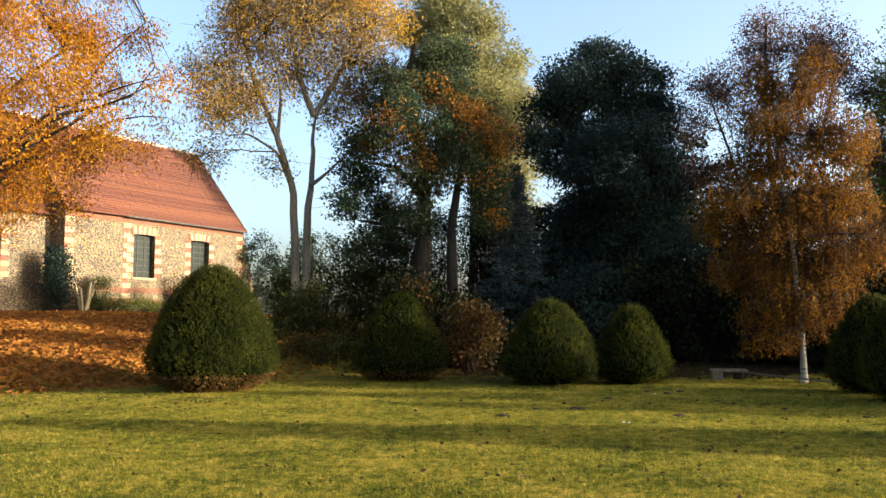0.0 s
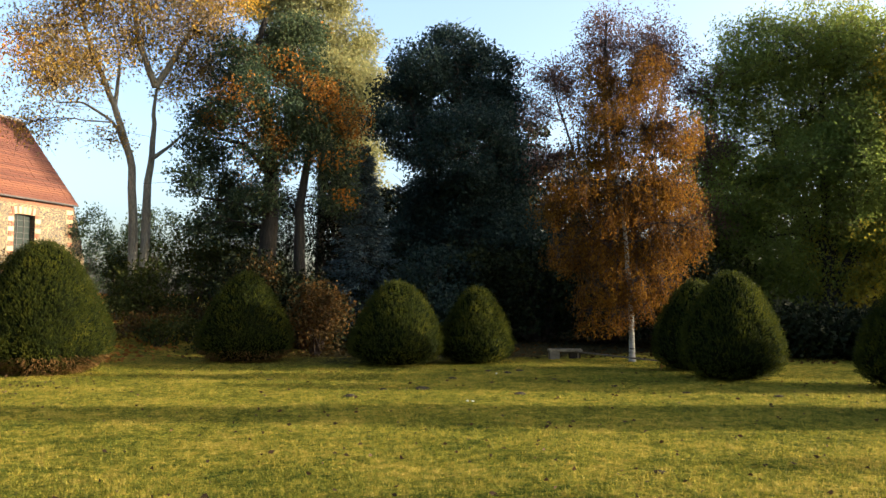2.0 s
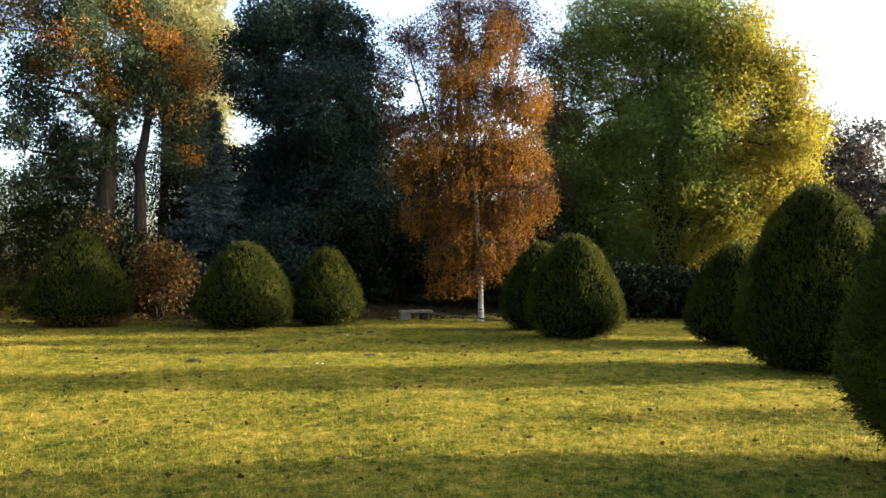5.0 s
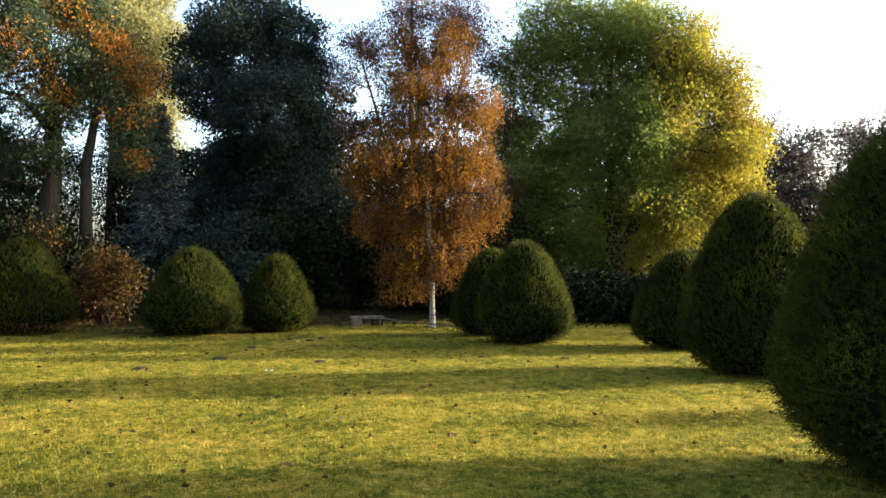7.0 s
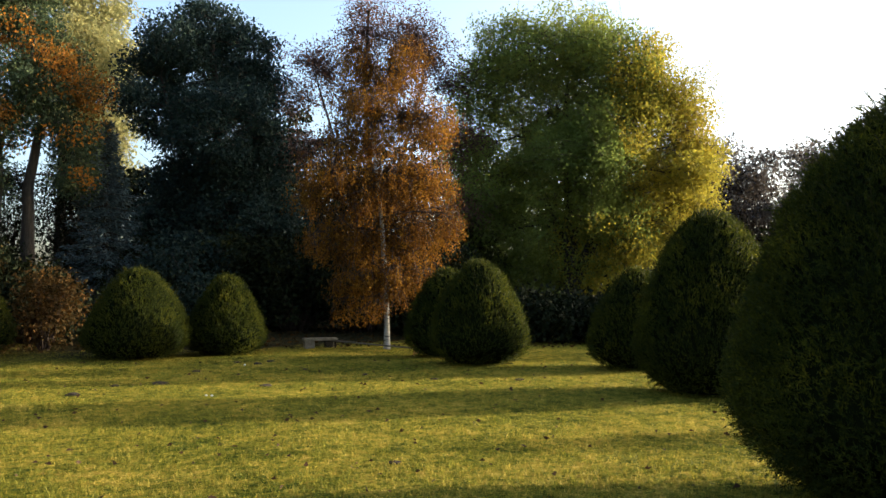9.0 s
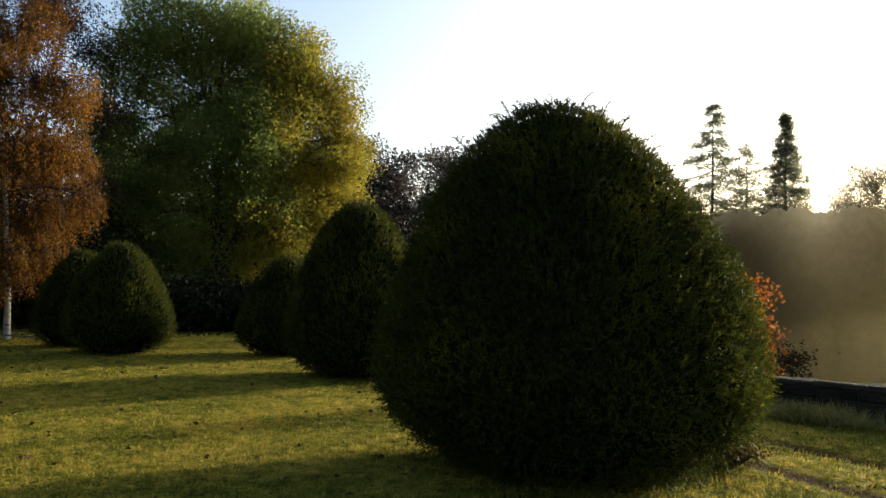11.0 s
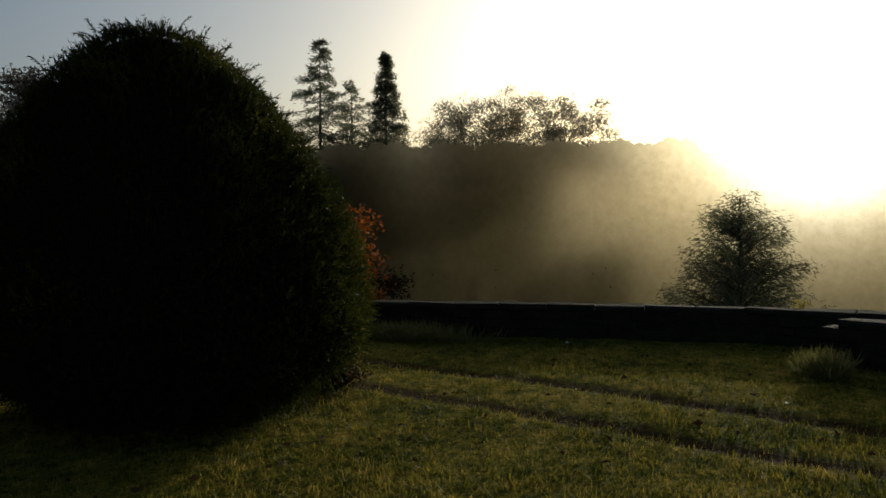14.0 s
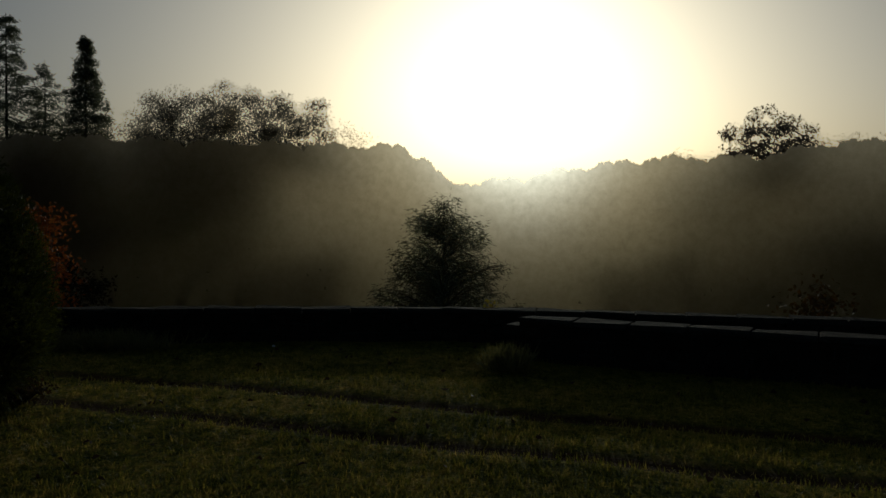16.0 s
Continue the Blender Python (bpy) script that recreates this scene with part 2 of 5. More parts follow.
def leaf_mesh(name, at, way, rng, length, width, spread=0.5, fold=0.25, tri=False):
    """One bent rhombic leaf at each place; way: where the leaf points."""
    n = len(at)
    way = unit(way)
    side = unit(np.cross(way, rng.normal(size=(n, 3))))
    up = np.cross(side, way)
    ln = (length * (1 - spread / 2 + spread * rng.random(n)))[:, None]
    wd = ln * width / 2
    if tri:
        v = np.stack([at + side * wd * 1.2, at - side * wd * 1.2, at + way * ln], 1)
        return raw_mesh(name, v.reshape(-1, 3), np.arange(n * 3).reshape(n, 3))
    v = np.empty((n, 4, 3))
    v[:, 0] = at
    v[:, 1] = at + way * ln * 0.45 + side * wd + up * ln * fold * 0.4
    v[:, 2] = at + way * ln - up * ln * fold * 0.3
    v[:, 3] = at + way * ln * 0.45 - side * wd + up * ln * fold * 0.4
    return raw_mesh(name, v.reshape(-1, 3), np.arange(n * 4).reshape(n, 4))


def tube_arrays(paths, sides=6):
    """Tapered tubes: paths of (points, radii)."""
    V, F, off = [], [], 0
    ang = np.arange(sides) * 2 * math.pi / sides
    for pts, rad in paths:
        pts, rad = np.asarray(pts, float), np.asarray(rad, float)
        d = unit(np.gradient(pts, axis=0))
        ref = np.where(np.abs(d[:, 2:3]) > 0.9, np.array([[1.0, 0, 0]]), np.array([[0, 0, 1.0]]))
        a = unit(np.cross(d, ref))
        b = np.cross(d, a)
        ring = pts[:, None] + rad[:, None, None] * (a[:, None] * np.cos(ang)[None, :, None] + b[:, None] * np.sin(ang)[None, :, None])
        k = len(pts)
        V.append(ring.reshape(-1, 3))
        i = np.arange(k - 1)[:, None] * sides
        j = np.arange(sides)[None]
        j2 = (j + 1) % sides
        F.append((np.stack([i + j, i + j2, i + sides + j2, i + sides + j], -1) + off).reshape(-1, 4))
        off += k * sides
    return np.concatenate(V), np.concatenate(F)


def tubes(name, paths, sides=6):
    return raw_mesh(name, *tube_arrays(paths, sides))


def box(bm, x0, x1, y0, y1, z0, z1, m=None):
    vs = [bm.verts.new((x, y, z)) for z in (z0, z1) for x, y in ((x0, y0), (x1, y0), (x1, y1), (x0, y1))]
    for q in ((3, 2, 1, 0), (4, 5, 6, 7), (0, 1, 5, 4), (1, 2, 6, 5), (2, 3, 7, 6), (3, 0, 4, 7)):
        bm.faces.new([vs[i] for i in q])
    if m is not None:
        bmesh.ops.transform(bm, matrix=m, verts=vs)
    return vs


def empty(name, m, label, category, group="", kind=""):
    ob = new(name)
    ob.matrix_world = m
    return tagged(ob, label, category, group, kind)


# ---- ground ----
def smooth(a, b, v):
    s = np.clip((v - a) / (b - a), 0, 1)
    return s * s * (3 - 2 * s)


def wave(x, y):
    return (np.sin(x * 0.9 + 1.3 * np.sin(y * 0.7)) + np.sin(y * 1.1 + 1.7 * np.sin(x * 0.6 + 2))) * 0.25


def wall_x(y):
    """The line of the terrace wall."""
    return 11.35 - 0.30 * np.maximum(0, -1.0 - y) + 0.02 * np.maximum(0, y)


RUTS = ((7.24, 1.85), (8.70, 2.30))


def rut_dist(x, y):
    """How far a place lies from the nearer wheel rut."""
    d = [np.abs((x - a) * 0.908 - (y - b) * 0.419) for a, b in RUTS]
    return np.minimum(*d)


def ground_z(x, y):
    x, y = np.asarray(x, float), np.asarray(y, float)
    toe = -0.617 * (x + 8.9) + 0.787 * (y - 19.2)
    church_side = smooth(-5.5, -10.0, x + 0.35 * (y - 24))
    gentle = 2.15 * (1 - np.exp(-np.maximum(toe, 0) / 9.5)) * smooth(-0.2, 1.6, toe)
    steep = 1.15 * smooth(0.1, 5.0, toe) + 0.7 * smooth(6, 22, toe)
    mound = (gentle * church_side + steep * (1 - church_side)) * (1 - 0.85 * smooth(-1.0, 4.0, x - 0.15 * (y - 24)))
    wood = 0.35 * smooth(22, 40, y) * smooth(2, 8, x)
    beyond = smooth(0.2, 2.0, x - wall_x(y)) * (1 - smooth(9, 16, y - 0.3 * np.maximum(0, x - 20)))
    lawn = 0.03 * wave(x, y) + 0.012 * wave(x * 3.1, y * 2.7) + 0.016 * wave(x * 4.3 + y, y * 3.7 - x)
    ruts = 0.03 * (1 - smooth(0.04, 0.17, rut_dist(x, y))) * smooth(3.5, 2.5, y) * smooth(-9, -5, y)
    z = lawn + mound + wood - beyond * (2.2 + 1.5 * smooth(17, 32, x - wall_x(y))) - ruts
    far = np.hypot(x, y)
    return z * (1 - smooth(200, 600, far))


def ground_mesh():
    rings = np.concatenate([[0.6, 1.5, 3.0], np.arange(4.2, 14, 0.13), np.arange(14, 30, 0.35), 30 * 1.06 ** np.arange(0, 84)])
    az = np.arange(-180, 180, 1.0)
    az = np.radians(az)
    x, y = rings[:, None] * np.sin(az), rings[:, None] * np.cos(az)
    z = ground_z(x, y)
    k = len(az)
    v = np.concatenate([np.stack([x, y, z], -1).reshape(-1, 3), [[0, 0, 0]]])
    i = np.arange(len(rings) - 1)[:, None] * k
    j = np.arange(k)[None]
    j2 = (j + 1) % k
    f = np.stack([i + j, i + k + j, i + k + j2, i + j2], -1).reshape(-1, 4)
    e = np.arange(0, k, 2)
    f = np.concatenate([f, np.stack([np.full(len(e), len(v) - 1), e, e + 1, (e + 2) % k], -1)])
    me = raw_mesh("ground", v, f)
    return me


def lawn_material():
    m, nt, b = nodes_of("lawn")
    geo = nt.nodes.new("ShaderNodeNewGeometry").outputs["Position"]
    big = noise_tex(nt, 0.35, 4, 0.6, geo)
    mid = noise_tex(nt, 2.2, 5, 0.65, geo)
    fine = noise_tex(nt, 45, 4, 0.7, geo)
    grass = ramp(nt, turf(nt, geo), TURF)
    grass = mixc(nt, 1.0, grass, ramp(nt, fine, [(0.28, (0.32, 0.32, 0.27)), (0.6, (1.22, 1.2, 1.15))]), "MULTIPLY")
    sep = nt.nodes.new("ShaderNodeSeparateXYZ")
    nt.links.new(geo, sep.inputs[0])
    # bank and wood floor: dead leaves and bare soil where the lawn ends
    litter = ramp(nt, noise_tex(nt, 5, 5, 0.7, geo), [(0.3, (0.05, 0.062, 0.014)), (0.46, (0.12, 0.085, 0.02)), (0.6, (0.26, 0.115, 0.022)), (0.78, (0.36, 0.16, 0.03))])
    toe = nt.nodes.new("ShaderNodeVectorMath")
    toe.operation = "DOT_PRODUCT"
    toe.inputs[1].default_value = (-0.30, 0.95, 0)
    nt.links.new(geo, toe.inputs[0])
    add = nt.nodes.new("ShaderNodeMath")
    add.operation = "MULTIPLY_ADD"
    add.inputs[1].default_value, add.inputs[2].default_value = 3.0, -1.5
    nt.links.new(mid, add.inputs[0])
    line = nt.nodes.new("ShaderNodeMath")
    nt.links.new(toe.outputs["Value"], line.inputs[0])
    nt.links.new(add.outputs[0], line.inputs[1])
    rng_ = nt.nodes.new("ShaderNodeMapRange")
    rng_.inputs["From Min"].default_value, rng_.inputs["From Max"].default_value = 20.6, 23.0
    nt.links.new(line.outputs[0], rng_.inputs["Value"])
    west = nt.nodes.new("ShaderNodeMapRange")
    west.inputs["From Min"].default_value, west.inputs["From Max"].default_value = -5.5, -9.5
    west.inputs["To Min"].default_value = 0.35
    nt.links.new(sep.outputs["X"], west.inputs["Value"])
    cover = nt.nodes.new("ShaderNodeMath")
    cover.operation = "MULTIPLY"
    nt.links.new(rng_.outputs[0], cover.inputs[0])
    nt.links.new(west.outputs[0], cover.inputs[1])
    col = mixc(nt, cover.outputs[0], grass, litter)
    east = nt.nodes.new("ShaderNodeMapRange")
    east.inputs["From Min"].default_value, east.inputs["From Max"].default_value = -2.0, 1.5
    nt.links.new(sep.outputs["X"], east.inputs["Value"])
    edge = nt.nodes.new("ShaderNodeMapRange")
    edge.inputs["From Min"].default_value, edge.inputs["From Max"].default_value = 19.4, 20.6
    nt.links.new(line.outputs[0], edge.inputs["Value"])
    under = nt.nodes.new("ShaderNodeMath")
    under.operation = "MULTIPLY"
    nt.links.new(east.outputs[0], under.inputs[0])
    nt.links.new(edge.outputs[0], under.inputs[1])
    floor_col = ramp(nt, noise_tex(nt, 7, 5, 0.7, geo), [(0.3, (0.014, 0.013, 0.006)), (0.6, (0.040, 0.034, 0.014)), (0.8, (0.085, 0.055, 0.018))])
    col = mixc(nt, under.outputs[0], col, floor_col)
    soil = ramp(nt, noise_tex(nt, 9, 4, 0.7, geo), [(0.3, (0.024, 0.015, 0.006)), (0.7, (0.095, 0.058, 0.018))])
    for rx, ry in RUTS:
        across = nt.nodes.new("ShaderNodeVectorMath")
        across.operation = "DOT_PRODUCT"
        across.inputs[1].default_value = (0.908, -0.419, 0)
        nt.links.new(geo, across.inputs[0])
        off = nt.nodes.new("ShaderNodeMath")
        off.inputs[1].default_value = -(0.908 * rx - 0.419 * ry)
        nt.links.new(across.outputs["Value"], off.inputs[0])
        far_ = nt.nodes.new("ShaderNodeMath")
        far_.operation = "ABSOLUTE"
        nt.links.new(off.outputs[0], far_.inputs[0])
        near = nt.nodes.new("ShaderNodeMapRange")
        near.inputs["From Min"].default_value, near.inputs["From Max"].default_value = 0.20, 0.08
        nt.links.new(far_.outputs[0], near.inputs["Value"])
        side = nt.nodes.new("ShaderNodeMapRange")
        side.inputs["From Min"].default_value, side.inputs["From Max"].default_value = 4.2, 2.8
        nt.links.new(sep.outputs["Y"], side.inputs["Value"])
        both = nt.nodes.new("ShaderNodeMath")
        both.operation = "MULTIPLY"
        nt.links.new(near.outputs[0], both.inputs[0])
        nt.links.new(side.outputs[0], both.inputs[1])
        col = mixc(nt, both.outputs[0], col, soil)
    nt.links.new(col, b.inputs["Base Color"])
    b.inputs["Roughness"].default_value = 0.95
    b.inputs["Specular IOR Level"].default_value = 0.02
    tufts = nt.nodes.new("ShaderNodeMath")
    tufts.operation = "MULTIPLY_ADD"
    tufts.inputs[1].default_value = 0.25
    nt.links.new(fine, tufts.inputs[0])
    nt.links.new(noise_tex(nt, 11, 4, 0.75, geo), tufts.inputs[2])
    bump(nt, b, tufts.outputs[0], 1.0, 0.13)
    return m


ground = part("ground", ground_mesh(), lawn_material(), smooth=True)
tagged(ground, "mown lawn with leaf-strewn bank and wheel ruts", "lawn", kind="structure")


def z_at(x, y):
    return float(ground_z(x, y))


# ---- yews ----
YEW = [(0, .5), (.04, .66), (.1, .86), (.17, .98), (.25, 1), (.34, .965), (.42, .92), (.56, .82), (.7, .675), (.78, .575), (.85, .48), (.93, .31), (.98, .17), (1, .03)]


def yew_radius(f, cone):
    z, r = np.array(YEW).T
    round_r = np.interp(f, z, r)
    cone_r = np.interp(f, [0, .1, .2, .3, .6, .85, .95, 1], [.6, .9, 1, .96, .60, .30, .17, .02])
    return round_r * (1 - cone) + cone_r * cone


def yew(x, y, radius, height, cone, sprays, seed, label, dead=0.0):
    rng = np.random.default_rng(seed)
    thing = empty("clipped_yew", pose(x, y, z_at(x, y)), label, "topiary", "clipped yews on the lawn")
    nf, na = 32, 44
    f = np.linspace(0, 1, nf)[:, None]
    a = np.linspace(0, 2 * math.pi, na, endpoint=False)[None]
    ph = rng.random(6) * 6

    def lump(f, a):
        return 1 + 0.035 * np.sin(3 * a + ph[0] + 4 * f) + 0.025 * np.sin(5 * a + ph[1] - 7 * f) + 0.02 * np.sin(9 * a + 11 * f + ph[2])

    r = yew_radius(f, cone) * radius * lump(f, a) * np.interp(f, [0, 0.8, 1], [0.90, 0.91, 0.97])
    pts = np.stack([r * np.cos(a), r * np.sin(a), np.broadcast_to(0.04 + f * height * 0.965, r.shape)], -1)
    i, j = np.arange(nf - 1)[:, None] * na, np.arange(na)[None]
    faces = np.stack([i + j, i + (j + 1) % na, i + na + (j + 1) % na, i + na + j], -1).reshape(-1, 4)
    # dark hull under the sprays, its colour standing for the shade inside
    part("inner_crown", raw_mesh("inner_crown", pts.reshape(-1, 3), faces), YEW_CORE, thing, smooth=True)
    # sprays of needles over the clipped face
    n = sprays
    fz = rng.random(n * 2)
    keep = rng.random(n * 2) < yew_radius(fz, cone) + 0.12
    fz = fz[keep][:n]
    n = len(fz)
    az = rng.random(n) * 2 * math.pi
    rr = yew_radius(fz, cone) * radius * lump(fz, az)
    depth = 0.985 - (0.10 if radius > 1.5 else 0.06) * rng.random(n) ** 1.5
    at = np.stack([rr * depth * np.cos(az), rr * depth * np.sin(az), fz * height * 0.985], 1)
    slope = np.gradient(yew_radius(np.linspace(0, 1, 200), cone)) * 199 * radius / height
    nz = -np.interp(fz, np.linspace(0, 1, 200), slope)
    out = unit(np.stack([np.cos(az), np.sin(az), nz], 1))
    way = out * 0.75 + np.array([0, 0, 0.95]) + rng.normal(size=(n, 3)) * 0.35
    arc = (0.115 if radius > 1.5 else 0.10) * (0.6 + 0.8 * rng.random(n))[:, None]
    steps = 11 if radius > 1.5 else 8
    size = 0.034 if radius > 1.5 else (0.045 if sprays > 5200 else 0.052)
    way = unit(way)
    hang = rng.random((n, 1)) * (0.9 if radius > 1.5 else 0.3)
    pos, wy = [], []
    for s in np.linspace(0.0, 1, steps):
        p = at + way * arc * s + np.array([0, 0, -1.0]) * (hang * arc * s * s)
        pos.append(p + rng.normal(size=(n, 3)) * 0.004)
        wy.append(way * 1.1 + np.array([0, 0, -1.0]) * hang * s + rng.normal(size=(n, 3)) * 0.45)
    part("needle_crown", leaf_mesh("needle_crown", np.concatenate(pos), np.concatenate(wy), rng, size, 0.20, 0.8, tri=True), L_YEW, thing)
    # longer shoots that stand out of the outline, most at the top
    k = 260
    fs = 1 - rng.random(k) ** 1.6 * 0.75
    aa = rng.random(k) * 2 * math.pi
    r2 = yew_radius(fs, cone) * radius
    base = np.stack([r2 * np.cos(aa), r2 * np.sin(aa), fs * height * 0.97], 1)
    o2 = unit(np.stack([np.cos(aa), np.sin(aa), np.full(k, 0.9)], 1) + rng.normal(size=(k, 3)) * 0.25)
    lead = 0.06 + 0.14 * rng.random(k) ** 2
    pos, wy = [], []
    for s in np.linspace(0.1, 1, 9):
        p = base + o2 * (lead * s)[:, None] + np.array([0, 0, 1]) * (0.25 * lead * s * s)[:, None]
        for _ in range(2):
            pos.append(p)
            wy.append(o2 + rng.normal(size=(k, 3)) * 0.7)
    part("shoot_mass", leaf_mesh("shoot_mass", np.concatenate(pos), np.concatenate(wy), rng, 0.035, 0.22, 0.6, tri=True), L_YEW, thing)["kind"] = "stuff"
    if radius > 1.5:
        k = 230
        fs = 0.99 - 0.42 * rng.random(k) ** 1.3
        aa = rng.random(k) * 2 * math.pi
        r2 = yew_radius(fs, cone) * radius * 0.99
        base = np.stack([r2 * np.cos(aa), r2 * np.sin(aa), fs * height * 0.98], 1)
        outw = unit(np.stack([np.cos(aa), np.sin(aa), np.zeros(k)], 1) + rng.normal(size=(k, 3)) * 0.3)
        lead = 0.06 + 0.13 * rng.random(k)
        pos, wy, stalks = [], [], []
        for s in np.linspace(0.05, 1, 15):
            p = base + np.array([0, 0, 1.0]) * (lead * (1.5 * s - 0.7 * s * s))[:, None] + outw * (lead * (0.30 * s + 0.55 * s ** 2.2))[:, None]
            stalks.append(p)
            for _ in range(4):
                pos.append(p)
                wy.append(outw * (0.3 + s) + np.array([0, 0, 0.9 - 1.1 * s]) + rng.normal(size=(k, 3)) * 0.75)
        part("leader_mass", leaf_mesh("leader_mass", np.concatenate(pos), np.concatenate(wy), rng, 0.030, 0.24, 0.5, tri=True), L_YEW, thing)["kind"] = "stuff"
        st = np.stack(stalks, 1)
        part("leader_stalk", tubes("leader_stalk", [(q, np.linspace(0.004, 0.0015, 15)) for q in st], 3), TWIG, thing)["kind"] = "stuff"
    part("trunk", tubes("trunk", [([(0, 0, -0.15), (0.02, 0, 0.2), (0, 0.02, 0.6)], [0.16, 0.12, 0.1])], 8), BARK_DARK, thing)
    if dead:
        n = int(4200 * dead)
        aa = rng.random(n) * 2 * math.pi
        fz = rng.random(n) * 0.14
        rr = yew_radius(fz, cone) * radius * 1.01
        at = np.stack([rr * np.cos(aa), rr * np.sin(aa), fz * height], 1)
        part("dead_skirt", leaf_mesh("dead_skirt", at, unit(at * [1, 1, 0]) + [0, 0, -0.4] + rng.normal(size=(n, 3)) * 0.4, rng, 0.11, 0.14, 0.8), L_DEAD, thing, "browned dead twigs at the foot")["kind"] = "stuff"
    if radius > 1.5:  # its top has grown over to one side
        for ob in thing.children:
            co = np.empty(len(ob.data.vertices) * 3, np.float32)
            ob.data.vertices.foreach_get("co", co)
            co = co.reshape(-1, 3)
            co[:, :2] += co[:, 2:] * np.array([[-0.024, 0.045]], np.float32)
            ob.data.vertices.foreach_set("co", co.ravel())
    return thing


YEWS = [
    (-5.40, 19.75, 1.45, 2.90, 0.0, 11000, 11, "clipped egg-shaped yew, sunlit, with a browned foot", 1.0),
    (-1.15, 22.9, 1.24, 2.35, 0.25, 6000, 12, "clipped yew cone with a yellowish sunlit top", 0.3),
    (2.68, 21.2, 1.20, 2.10, 0.12, 6000, 13, "broad low clipped yew cone on the lawn", 0.0),
    (4.85, 21.6, 1.00, 1.98, 0.40, 5000, 14, "pointed clipped yew cone at the lawn's edge", 0.0),
    (9.55, 18.6, 0.98, 2.12, 0.05, 4600, 15, "dark clipped yew standing close behind another", 0.0),
    (9.25, 16.4, 1.07, 2.26, 0.08, 6000, 16, "dark clipped yew dome with a rounded top", 0.0),
    (11.75, 14.1, 1.0, 2.06, 0.05, 4500, 17, "dark clipped yew half hidden behind a taller one", 0.0),
    (10.10, 10.3, 1.20, 2.90, 0.0, 11000, 18, "tall clipped yew egg, sunlit on one flank", 0.0),
    (6.60, 4.08, 1.70, 3.17, 0.0, 25000, 19, "very large clipped yew egg with loose shoots on top", 0.0),
]
for args in YEWS:
    yew(*args)


# ---- trees ----
def bend(p, q, k, rng, sag=0.1, wob=0.04):
    """A limb from p to q that rises, then arches."""
    p, q = np.asarray(p, float), np.asarray(q, float)
    s = np.linspace(0, 1, k)[:, None]
    ln = np.linalg.norm(q - p)
    mid = (p + q) / 2 + np.array([0, 0, sag * ln]) + rng.normal(size=3) * wob * ln
    return (1 - s) ** 2 * p + 2 * s * (1 - s) * mid + s * s * q


